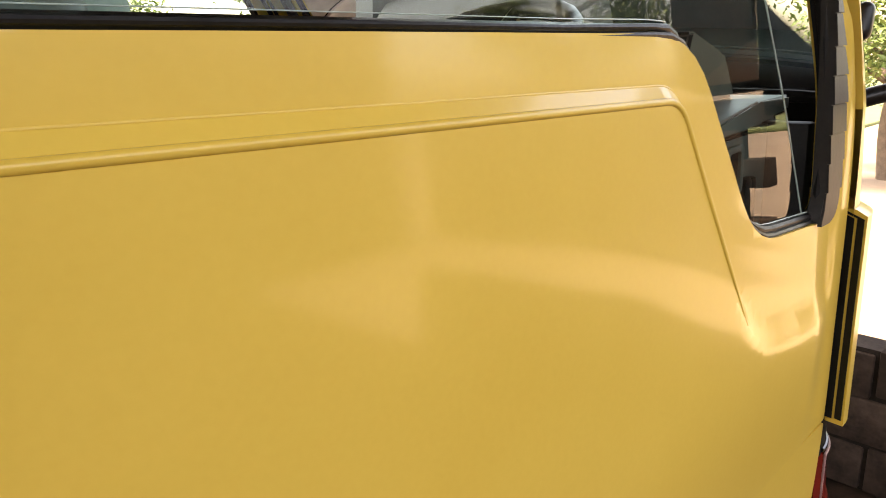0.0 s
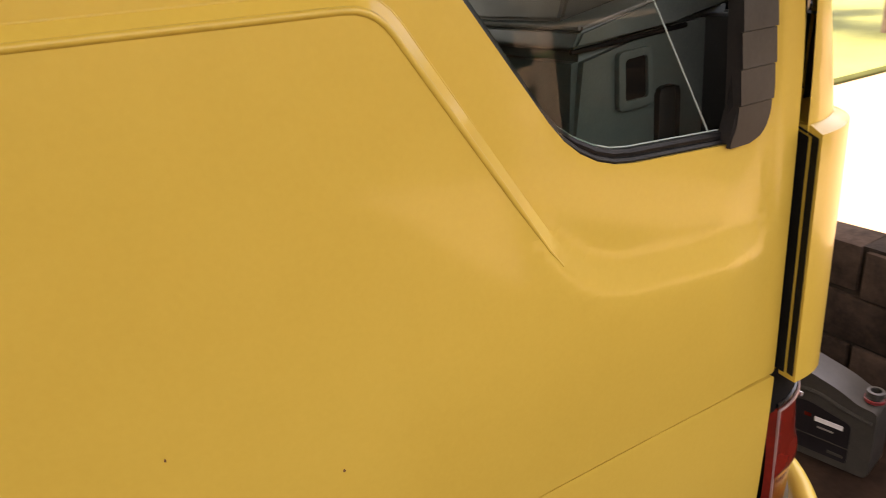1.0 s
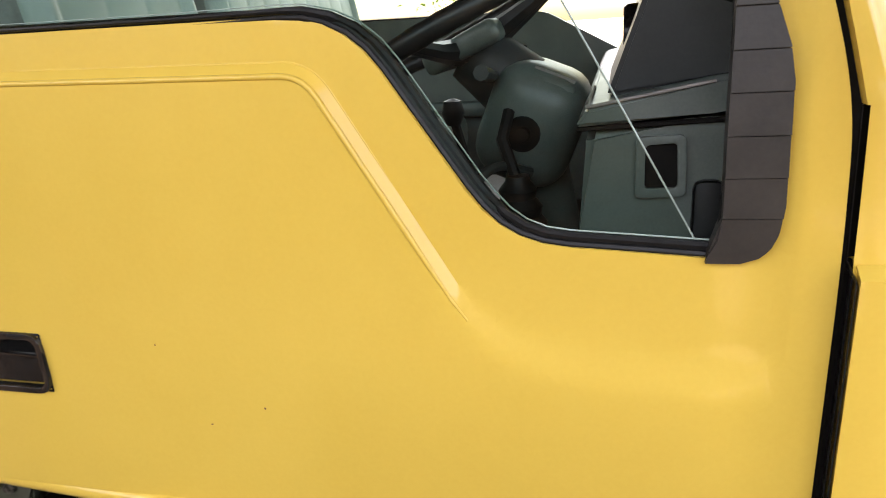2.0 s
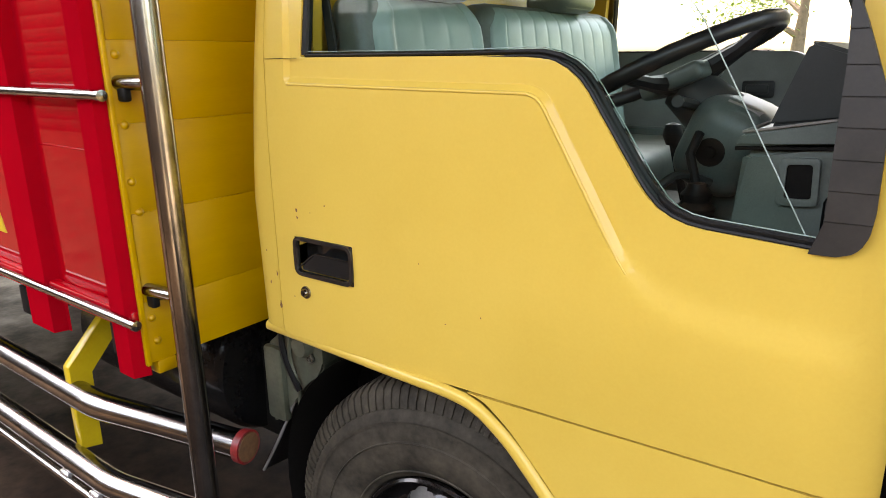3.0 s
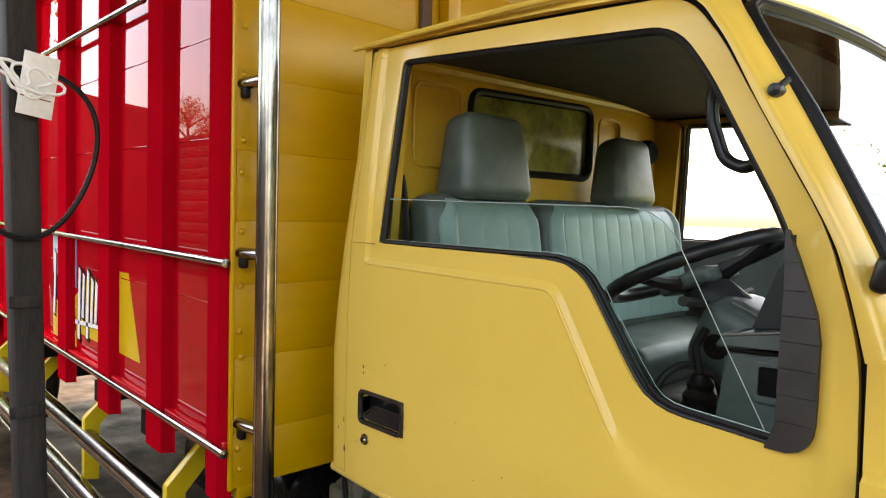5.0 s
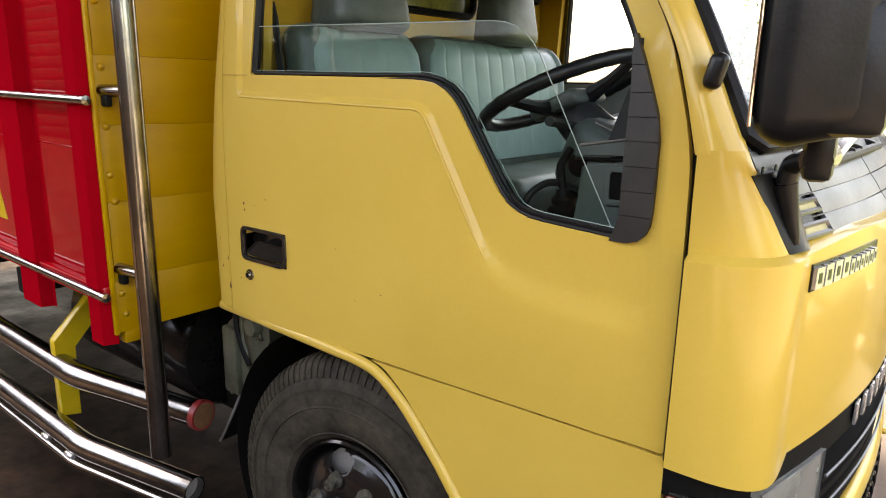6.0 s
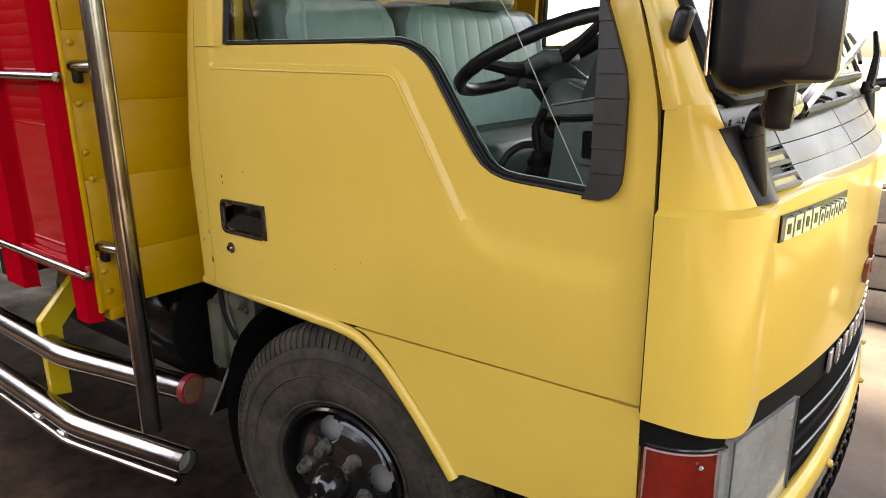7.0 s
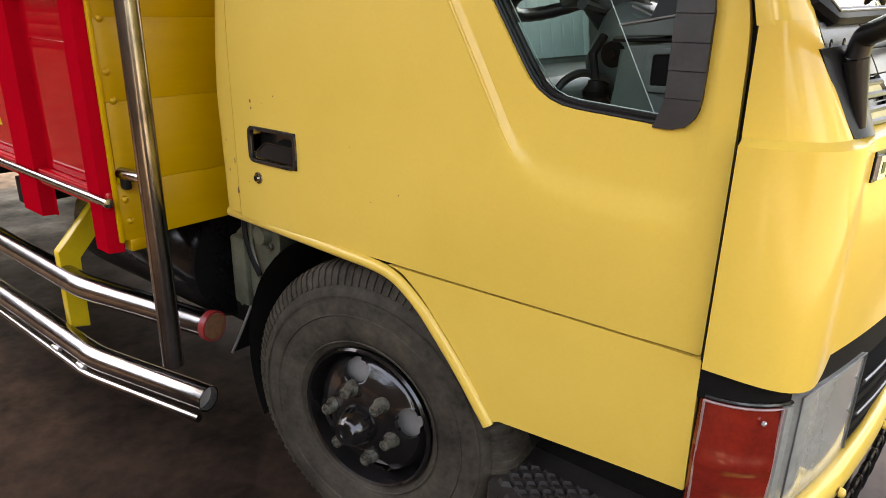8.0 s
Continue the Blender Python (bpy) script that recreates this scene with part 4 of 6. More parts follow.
        cover = part("vent_cover", bm, VENT, owner, "faded black ribbed quarter vent cover", smooth=30)
        for a, b in zip(zs, zs[1:]):
            bm = bmesh.new()
            lift = lambda x, z: lay2(x, z) + Vector((0, sgn * (0.0030 + 0.0022 * (b - z) / (b - a)), 0))
            prism(bm, strip_of(a, b - 0.0012), lift, (0, -sgn * 0.006, 0))
            bmesh.ops.bevel(bm, geom=[e for e in bm.edges if len(e.link_faces) == 2 and e.calc_face_angle(0) > 0.9], offset=0.0012, segments=1, affect="EDGES")
            part("louvre", bm, VENT, cover, smooth=30)
        bm = bmesh.new()
        tube(bm, [lay2(x, z) + Vector((0, -sgn * 0.010, 0)) for x, z in ((1.122, 1.232), (1.126, 1.30), (1.126, 1.42), (1.123, 1.54))], 0.006, 8)
        part("vent_rubber", bm, SEAL, owner)
    # rust specks and chips in the paint
    for i, (x, z, w, h) in enumerate(((0.127, 1.166, 0.006, 0.011), (0.128, 1.150, 0.005, 0.008), (0.045, 1.010, 0.004, 0.012), (0.050, 0.935, 0.008, 0.016), (0.021, 0.985, 0.004, 0.008), (0.215, 1.185, 0.004, 0.004),
                          (0.17, 1.165, 0.002, 0.004), (0.10, 0.965, 0.003, 0.004), (0.015, 1.06, 0.003, 0.005), (0.60, 1.02, 0.003, 0.003), (0.46, 1.10, 0.002, 0.003), (0.52, 0.99, 0.004, 0.002))):
        bm = bmesh.new()
        ring = [bm.verts.new(lay(x + w * 0.5 * math.cos(t) * (1 + 0.3 * math.sin(3 * t + i)), z + h * 0.5 * math.sin(t) * (1 + 0.3 * math.cos(2 * t + i))) + Vector((0, -0.0012, 0))) for t in (2 * math.pi * k / 10 for k in range(10))]
        bm.faces.new(ring)
        part("rust_chip", bm, RUST, door, "small rusty chip in the door paint")


def build_nose_fittings(truck):
    # black strip under the nose panel, grille, lamps
    def strip(z0, z1, out, lo=0.0, hi=1.0):
        def f(u, v):
            x, y = nose(lo + (hi - lo) * u, out)
            return Vector((x, y, z0 + (z1 - z0) * v))
        return f
    part("front_strip", sheet(strip(0.790, 0.866, -0.012), 60, 2, (-0.01, 0, 0)), UNDER, truck, "black painted strip below the nose panel")
    bm = bmesh.new()
    tube(bm, [strip(0.797, 0.798, -0.011, 0.004, 0.22)(u / 20, 1) for u in range(21)], 0.0042, 8)
    part("strip_lip", bm, GLOSSBLACK, truck, "glossy black lip above the lamps")
    bm = sheet(strip(0.795, 0.858, -0.004, 0.115, 0.885), 60, 2, (-0.02, 0, 0))
    part("grille_header", bm, UNDER, truck)
    for k, z in enumerate((0.735, 0.70, 0.665, 0.63, 0.595)):
        bm = sheet(strip(z, z + 0.016, 0.004 - 0.002 * k, 0.235, 0.765), 30, 1, (-0.03, 0, 0))
        part("grille_bar", bm, UNDER, truck)
        if k in (0, 2):
            bm = bmesh.new()
            tube(bm, [strip(z + 0.016, z + 0.018, 0.008, 0.235, 0.765)(u / 20, 1) for u in range(21)], 0.003, 6)
            part("grille_trim", bm, GREYGRILLE, truck, "thin chrome grille moulding")
    # raised maker's plate, plain blocks
    for i in range(10):
        u = 0.335 + i * 0.036
        bm = bmesh.new()
        x, y = nose(u, 0.006)
        box(bm, (x - 0.005, y, 0.828), (0.006, 0.038, 0.046), 0.001)
        part("maker_block", bm, BADGE, truck, "plain pale block on the black header")
    for left in (False, True):
        fl = (lambda u: u) if not left else (lambda u: 1 - u)
        # turn lamp round the corner
        lamp = part("turn_lamp", sheet(lambda u, v: Vector((*nose(fl(0.004 + 0.070 * u), -0.010 + 0.006 * math.sin(math.pi * v) + (0.006 * smooth01((v - 0.42) / 0.06) * (1 - smooth01((v - 0.5) / 0.14))) * math.sin(math.pi * u) ** 0.5), 0.570 + 0.222 * v)), 16, 30, (-0.01, 0.01 if not left else -0.01, 0)),
                    AMBER, truck, "red-orange corner lamp lens with a worn moulded rib")
        bm = bmesh.new()
        ring = [Vector((*nose(fl(a), -0.006), z)) for a, z in [(0.004, 0.57), (0.004, 0.68), (0.004, 0.792)] + [(0.004 + 0.070 * k / 8, 0.792) for k in range(9)] + [(0.074, 0.68), (0.074, 0.57)]]
        tube(bm, ring, 0.0022, 6)
        part("lens_edge", bm, LENSRIM, lamp, "milky lens edge")
        bm = bmesh.new()
        lathe(bm, [(0.0001, -0.002), (0.0035, -0.001), (0.004, 0.004)], (*[c for c in nose(fl(0.055), 0.0)], 0.770), "Y", 12)
        part("lens_screw", bm, BADGE, lamp)
        # headlamp
        lamp = part("headlamp", sheet(lambda u, v: Vector((*nose(fl(0.089 + 0.141 * u), 0.001 + 0.006 * math.sin(math.pi * u)), 0.585 + 0.227 * v)), 16, 8, (-0.02, 0, 0)), LAMPGLASS, truck, "cloudy rectangular headlamp glass")
        bm = bmesh.new()
        prism(bm, [(0, 0), (1, 0), (1, 1), (0, 1)], lambda a, b: Vector((*nose(fl(0.0795 + 0.008 * a), -0.006), 0.575 + 0.218 * b)), (-0.03, 0, 0))
        part("lamp_bezel", bm, LAMPGLASS, lamp, "cloudy clear lamp edge")
        bm = bmesh.new()
        ring = [Vector((*nose(fl(a), 0.003), z)) for a, z in [(0.089, 0.585), (0.16, 0.585), (0.23, 0.585), (0.23, 0.812), (0.16, 0.812), (0.089, 0.812)]]
        tube(bm, ring, 0.0018, 6, closed=True)
        part("lamp_frame", bm, GREYGRILLE, lamp)
    # chrome letter badge as plain raised blocks on a dark backing
    bm = sheet(lambda u, v: Vector((*nose(0.128 + 0.166 * u, 0.003), 1.150 + 0.012 * u + (0.046 - 0.008 * u) * v)), 20, 1, (-0.004, 0, 0))
    badge = part("name_badge", bm, BLACKPAINT, truck, "dark badge strip with raised chrome blocks")
    widths = [0.0195] * 4 + [0.0135] * 6
    u = 0.130
    for i, w in enumerate(widths):
        h = 0.036 if i < 4 else 0.027
        bm = bmesh.new()
        prism(bm, [(0, 0), (1, 0), (1, 1), (0, 1)], lambda a, b: Vector((*nose(u + (w - 0.004) * a, 0.0085), 1.1545 + 0.05 * (u - 0.135) + h * b)), (-0.006, 0, 0))
        block = part("chrome_block", bm, BADGE, badge)
        bm = bmesh.new()
        prism(bm, [(0.30, 0.26), (0.72, 0.26), (0.72, 0.74), (0.30, 0.74)], lambda a, b: Vector((*nose(u + (w - 0.004) * a, 0.0091), 1.1545 + 0.05 * (u - 0.135) + h * b)), (-0.002, 0, 0))
        part("block_inset", bm, BLACKPAINT, block, "dark inset of the block")
        u += w
    # plain emblem
    bm = bmesh.new()
    x0, y0, z0 = front(0.8) + 0.004, 0.8, 0.985
    for k in range(3):
        a = math.pi / 2 + k * 2 * math.pi / 3
        c = Vector((math.cos(a), math.sin(a))) * 0.040
        t, s = Vector((math.cos(a), math.sin(a))), Vector((-math.sin(a), math.cos(a)))
        prism(bm, [tuple(c + t * 0.04), tuple(c + s * 0.022), tuple(c - t * 0.038), tuple(c - s * 0.022)], lambda p, q: Vector((x0 + 0.006, y0 + p, z0 + q)), (-0.008, 0, 0))
    part("emblem", bm, BADGERED, truck, "plain dull red nose emblem")
    # tubular bumper
    bm = bmesh.new()
    pts = [(1.325, 0.0, 0.55), (1.387, 0.08, 0.56), (1.427, 0.25, 0.575), (1.456, 0.5, 0.58), (1.468, 0.8, 0.58), (1.456, 1.1, 0.58), (1.427, 1.35, 0.575), (1.387, 1.52, 0.56), (1.325, 1.60, 0.55)]
    run = bend(pts, 0.12, 5)
    rows = []
    for p, q in zip(run, run[1:] + [run[-1] + (run[-1] - run[-2])]):
        d = (q - p).normalized()
        n = Vector((d.y, -d.x, 0)).normalized()
        rows.append([bm.verts.new(p + n * (0.021 * math.cos(t)) + Vector((-0.006, 0, 0.034 * math.sin(t)))) for t in (2 * math.pi * k / 14 for k in range(14))])
    for a, b in zip(rows, rows[1:]):
        for k in range(14):
            bm.faces.new((a[k], a[(k + 1) % 14], b[(k + 1) % 14], b[k]))
    bm.faces.new(rows[0])
    bm.faces.new(rows[-1])
    bump = part("bumper", bm, CAB, truck, "yellow painted front bumper")
    for y in (0.25, 0.55, 1.05, 1.35):
        bm = bmesh.new()
        lathe(bm, [(0.0001, 0.008), (0.007, 0.006), (0.009, 0.002), (0.009, -0.004)], (1.484 - 0.125 * abs(y - 0.8) ** 2, y, 0.575), "X", 12)
        part("bumper_bolt", bm, CAB, bump)
    # dark chain of rings hung under the bumper
    for i in range(22):
        y = 0.12 + i * 0.062
        bm = bmesh.new()
        x = 1.475 - 0.13 * abs(y - 0.8) ** 2
        ring = [(x + 0.004 * math.cos(t), y + 0.030 * math.cos(t), 0.475 + 0.030 * math.sin(t)) for t in (2 * math.pi * k / 14 for k in range(14))]
        tube(bm, ring, 0.006, 6, closed=True)
        part("guard_ring", bm, BLACKPAINT, bump, "dark metal ring under the bumper")
    for y in (0.35, 1.25):
        bm = bmesh.new()
        box(bm, (1.36, y, 0.54), (0.18, 0.05, 0.08), 0.006)
        part("bumper_bracket", bm, UNDER, truck)
    bm = bmesh.new()
    lathe(bm, [(0.0001, -0.04), (0.035, -0.035), (0.045, 0.0), (0.045, 0.03)], (1.345, 0.10, 0.54), "X", 20)
    part("fog_lamp", bm, LAMPGLASS, truck, "small round lamp behind the bumper")
    # mirrors on curved arms
    for left in (False, True):
        f = (lambda p: Vector(p)) if not left else (lambda p: Vector((p[0], WIDE - p[1], p[2])))
        bm = sheet(lambda u, v: f(cowl(-0.016 + (0.016 + 0.030 + 0.046 * v) * u, -0.04 + 0.80 * v, 0.008 + 0.008 * math.sin(math.pi * u))), 8, 10, (-0.02, 0, 0))
        mount = part("mirror_mount", bm, PLASTIC, truck, "black triangular mirror mount beside the cowl")
        bm = bmesh.new()
        tube(bm, [f(cowl(0.000, 0.05, 0.010)), f(cowl(0.006, 0.30, 0.018)), f(cowl(0.014, 0.62, 0.028))], [0.008, 0.013, 0.018], 14)
        part("mount_stalk", bm, PLASTIC, mount, "black tapered stalk")
        top = f(cowl(0.014, 0.62, 0.028))
        shift = (0.018, 0) if not left else (0.16, -0.02)
        g = lambda x, y, z: f((x + shift[0], y + shift[1], z))
        bm = bmesh.new()
        tube(bm, bend([top, top + Vector((0.004, 0, 0.030)), g(1.392, 0.035, 1.385), g(1.400, -0.075, 1.384)], 0.04), 0.0155, 10)
        part("mirror_arm", bm, PLASTIC, mount, "curved black mirror arm")
        bm = bmesh.new()
        tube(bm, [g(1.400, -0.045, 1.384), g(1.402, -0.112, 1.383)], 0.019, 12)
        part("mirror_clamp", bm, CHROME, mount, "steel mirror clamp")
        bm = bmesh.new()
        turn = Euler((0, 0, radians(14 if not left else -14))).to_matrix()
        c = g(1.398, -0.172, 1.598)
        box(bm, c, (0.110, 0.210, 0.385), 0.034, turn, 4)
        for v in bm.verts:
            d = v.co - c
            back = turn.transposed() @ d
            if back.x > 0.0:
                v.co -= turn @ Vector((0, 0.18 * back.y, 0.05 * back.z))
        mir = part("mirror_housing", bm, PLASTIC, mount, "large black mirror housing")
        bm = bmesh.new()
        box(bm, c + turn @ Vector((-0.057, 0, 0)), (0.004, 0.180, 0.345), 0.0015, turn)
        part("mirror_glass", bm, MIRROR, mount, "mirror glass")
        bm = bmesh.new()
        s = -1 if not left else 1
        box(bm, c + turn @ Vector((0.034, -0.052 * s * -1, -0.115)), (0.062, 0.060, 0.13), 0.012, turn)
        box(bm, g(1.402, -0.100, 1.400), (0.034, 0.036, 0.085), 0.010, turn)
        part("mirror_stem", bm, PLASTIC, mount, "black stem below the mirror")
    # wipers
    def glassp(y, v):
        s = (y - WIDE / 2) / (WIDE / 2 - 0.1)
        return Vector((along([(0, 1.300), (0.30, 1.217), (0.63, 1.116), (1, 0.985)], v) + 0.055 * (1 - s * s) + 0.02, y, 1.385 + v * 0.565 + 0.012 * (1 - s * s)))
    for y0, y1, tip, mat in ((0.235, 0.78, (1.383, 0.90, 1.485), CHROME), (1.09, 1.32, (1.368, 1.20, 1.500), PLASTIC)):
        base, tip = Vector((1.378, y0, 1.362)), Vector(tip)
        bm = bmesh.new()
        tube(bm, [base + Vector((0.006, 0, 0)), base.lerp(tip, 0.15) + Vector((0.010, 0, 0.010)), base.lerp(tip, 0.55) + Vector((0.012, 0, 0.006)), tip], [0.012, 0.012, 0.009, 0.006], 8)
        wiper = part("wiper_arm", bm, mat, truck, "windscreen wiper arm")
        bm = bmesh.new()
        lathe(bm, [(0.0001, 0.016), (0.010, 0.014), (0.012, 0.0), (0.015, -0.008), (0.009, -0.018)], base, "Z", 16)
        part("wiper_pivot", bm, RUBBER, wiper, "black ribbed wiper pivot boot")
        bm = bmesh.new()
        a, b = glassp(y0 + 0.12, 0.05), glassp(y1 + 0.08, 0.20)
        tube(bm, [a, a.lerp(b, 0.5) + Vector((0.008, 0, 0.004)), b], 0.006, 6)
        part("wiper_blade", bm, RUBBER, wiper, "black wiper blade")
        bm = bmesh.new()
        p, q = base + Vector((0.0, 0.06, -0.012)), base + Vector((0.005, 0.55 if y0 < 0.5 else 0.2, -0.012))
        tube(bm, [p, q], 0.009, 8)
        part("wiper_link", bm, RUBBER, wiper)
    for y in (0.46, 0.54, 0.72):
        bm = bmesh.new()
        lathe(bm, [(0.0001, 0.012), (0.010, 0.010), (0.014, 0.0), (0.016, -0.010), (0.011, -0.016)], (1.374, y, 1.352), "X", 14)
        part("washer_boot", bm, RUBBER, truck, "black rubber boot on the cowl")
    # marker and bracket on the pillar
    bm = bmesh.new()
    box(bm, (1.246, 0.042, 1.490), (0.028, 0.024, 0.054), 0.0115, Euler((0, radians(14), 0)).to_matrix(), 4)
    tube(bm, [(1.246, 0.045, 1.50), (1.246, 0.085, 1.508)], 0.007, 8)
    part("pillar_bracket", bm, PLASTIC, truck, "black rubber bracket on the windscreen pillar")
    bm = bmesh.new()
    lathe(bm, [(0.0001, -0.012), (0.010, -0.010), (0.012, 0.0), (0.008, 0.02)], (1.084, 0.062, 1.762), "Y", 14)
    tube(bm, [(1.084, 0.058, 1.762), (1.094, 0.080, 1.780)], 0.006, 8)
    part("pillar_knob", bm, PLASTIC, truck, "black knob on the windscreen pillar")


def build_wheel(truck, cx, cz, y0, sign=1, steer=0):
    """A wheel whose outer face stands at y0."""
    c = (cx, y0, cz)
    s = sign
    bm = bmesh.new()
    prof = [(0.186, 0.030), (0.190, 0.012), (0.200, 0.002), (0.240, -0.010), (0.300, -0.014), (0.335, -0.008), (0.352, 0.000), (0.356, 0.008), (0.372, 0.014), (0.392, 0.030), (0.400, 0.050), (0.402, 0.11), (0.400, 0.17), (0.385, 0.20), (0.34, 0.225), (0.24, 0.22), (0.186, 0.19)]
    lathe(bm, [(r, a * s) for r, a in prof], c, "Y", 96)
    wheel = part("wheel", bm, TYRE, truck, "worn black tyre on a black steel wheel")
    # shoulder lugs
    lug = bmesh.new()
    for k in range(104):
        t = 2 * math.pi * k / 104
        rad, tan = Vector((math.cos(t), 0, math.sin(t))), Vector((-math.sin(t), 0, math.cos(t)))
        rows = []
        for r, a, w in ((0.357, 0.003, 0.0045), (0.374, 0.010, 0.0055), (0.3945, 0.027, 0.0062), (0.4035, 0.048, 0.0068), (0.4055, 0.085, 0.0068)):
            o = Vector(c) + rad * r + Vector((0, a * s, 0)) + tan * (0.012 * (a / 0.085))
            rows.append((lug.verts.new(o - tan * w), lug.verts.new(o + tan * w)))
        base = []
        for r, a, w in ((0.350, 0.014, 0.0065), (0.366, 0.02, 0.0078), (0.386, 0.034, 0.0085), (0.396, 0.05, 0.009), (0.398, 0.085, 0.009)):
            o = Vector(c) + rad * r + Vector((0, a * s, 0)) + tan * (0.012 * (a / 0.085))
            base.append((lug.verts.new(o - tan * w), lug.verts.new(o + tan * w)))
        for i in range(4):
            lug.faces.new((rows[i][0], rows[i][1], rows[i + 1][1], rows[i + 1][0]))
            lug.faces.new((rows[i][0], rows[i + 1][0], base[i + 1][0], base[i][0]))
            lug.faces.new((rows[i][1], base[i][1], base[i + 1][1], rows[i + 1][1]))
        lug.faces.new((rows[0][0], base[0][0], base[0][1], rows[0][1]))
    tagged(part("tread", lug, TYRE, wheel, "worn tread blocks round the tyre shoulder"), kind="stuff")
    bm = bmesh.new()
    for r in (0.212, 0.285, 0.330):
        lathe(bm, [(r - 0.003, (-0.0050 if r < 0.25 else -0.0125) * s), (r, (-0.0085 if r < 0.25 else -0.0165 if r < 0.3 else -0.0115) * s), (r + 0.003, (-0.0065 if r < 0.25 else -0.0125) * s)], c, "Y", 80)
    part("sidewall_rib", bm, TYRE, wheel)
    # rim and disc with hand holes
    bm = bmesh.new()
    lathe(bm, [(r, a * s) for r, a in ((0.230, 0.006), (0.232, -0.004), (0.226, -0.010), (0.219, -0.006), (0.214, 0.012), (0.207, 0.030), (0.205, 0.046), (0.190, 0.060))], c, "Y", 72)
    part("rim", bm, RIMPAINT, wheel, "black steel rim with scuffed edge")
    def disc(r, t):
        a = along([(0.0, -0.030), (0.085, -0.030), (0.095, -0.022), (0.125, -0.016), (0.150, -0.006), (0.185, 0.012), (0.198, 0.030), (0.205, 0.040)], r)
        return Vector(c) + Vector((r * math.cos(t), a * s, r * math.sin(t)))
    bm = bmesh.new()
    n, radii = 160, [0.055, 0.072, 0.085, 0.095, 0.110, 0.120] + [0.125 + 0.0065 * k for k in range(11)] + [0.198, 0.205]
    ring = [[bm.verts.new(disc(r, 2 * math.pi * k / n)) for k in range(n)] for r in radii]
    holes = 4
    for i in range(len(radii) - 1):
        for k in range(n):
            t = (k + 0.5) / n * holes + 0.36
            frac = abs((t % 1) - 0.5)
            r = (radii[i] + radii[i + 1]) / 2
            if ((r - 0.157) / 0.031) ** 2 + (frac * 2 * math.pi / holes * 0.157 / 0.046) ** 2 < 1:
                continue
            bm.faces.new((ring[i][k], ring[i][(k + 1) % n], ring[i + 1][(k + 1) % n], ring[i + 1][k]))
    bmesh.ops.delete(bm, geom=[v for v in bm.verts if not v.link_faces], context="VERTS")
    for _ in range(4):
        bmesh.ops.smooth_vert(bm, verts=[v for v in bm.verts if v.is_boundary and 0.11 < (v.co - Vector(c)).xz.length < 0.2], factor=0.5, use_axis_x=True, use_axis_y=False, use_axis_z=True)
    rim = [e for e in bm.edges if e.is_boundary]
    for v in (g for g in bmesh.ops.extrude_edge_only(bm, edges=rim)["geom"] if isinstance(g, bmesh.types.BMVert)):
        v.co.y += 0.014 * s
    part("wheel_disc", bm, RIMPAINT, wheel, "glossy black wheel disc with oval hand holes", smooth=50)
    bm = bmesh.new()
    lathe(bm, [(0.0001, 0.034 * s), (0.185, 0.034 * s), (0.20, 0.08 * s)], c, "Y", 40)
    part("brake_drum", bm, DRUM, wheel, "dusty grey brake drum")
    bm = bmesh.new()
    lathe(bm, [(0.0001, -0.078 * s), (0.016, -0.078 * s), (0.020, -0.086 * s), (0.034, -0.088 * s), (0.040, -0.080 * s), (0.046, -0.076 * s), (0.052, -0.060 * s), (0.060, -0.045 * s), (0.064, -0.026 * s)], c, "Y", 32)
    part("hub_cap", bm, RIMPAINT, wheel, "greasy black wheel hub")
    for k in range(6):
        t = 2 * math.pi * (k + 0.80) / 6
        p = disc(0.110, t)
        bm = bmesh.new()
        lathe(bm, [(0.0001, -0.026 * s), (0.008, -0.027 * s), (0.010, -0.033 * s), (0.017, -0.031 * s), (0.019, -0.012 * s), (0.025, -0.005 * s), (0.027, 0.008 * s)], p, "Y", 6 * 2)
        part("wheel_nut", bm, LUGS, wheel, "worn steel wheel nut")
    for ob in wheel.children:
        if ob.name.split(".")[0] in ("rim", "wheel_disc", "brake_drum", "hub_cap", "wheel_nut"):
            for v in ob.data.vertices:
                v.co.x, v.co.z = cx + (v.co.x - cx) * 0.835, cz + (v.co.z - cz) * 0.835
    if steer:
        hub = Matrix.Translation((cx, y0 + 0.1 * s, 0))
        wheel.matrix_basis = hub @ Matrix.Rotation(radians(steer), 4, "Z") @ hub.inverted()
    return wheel


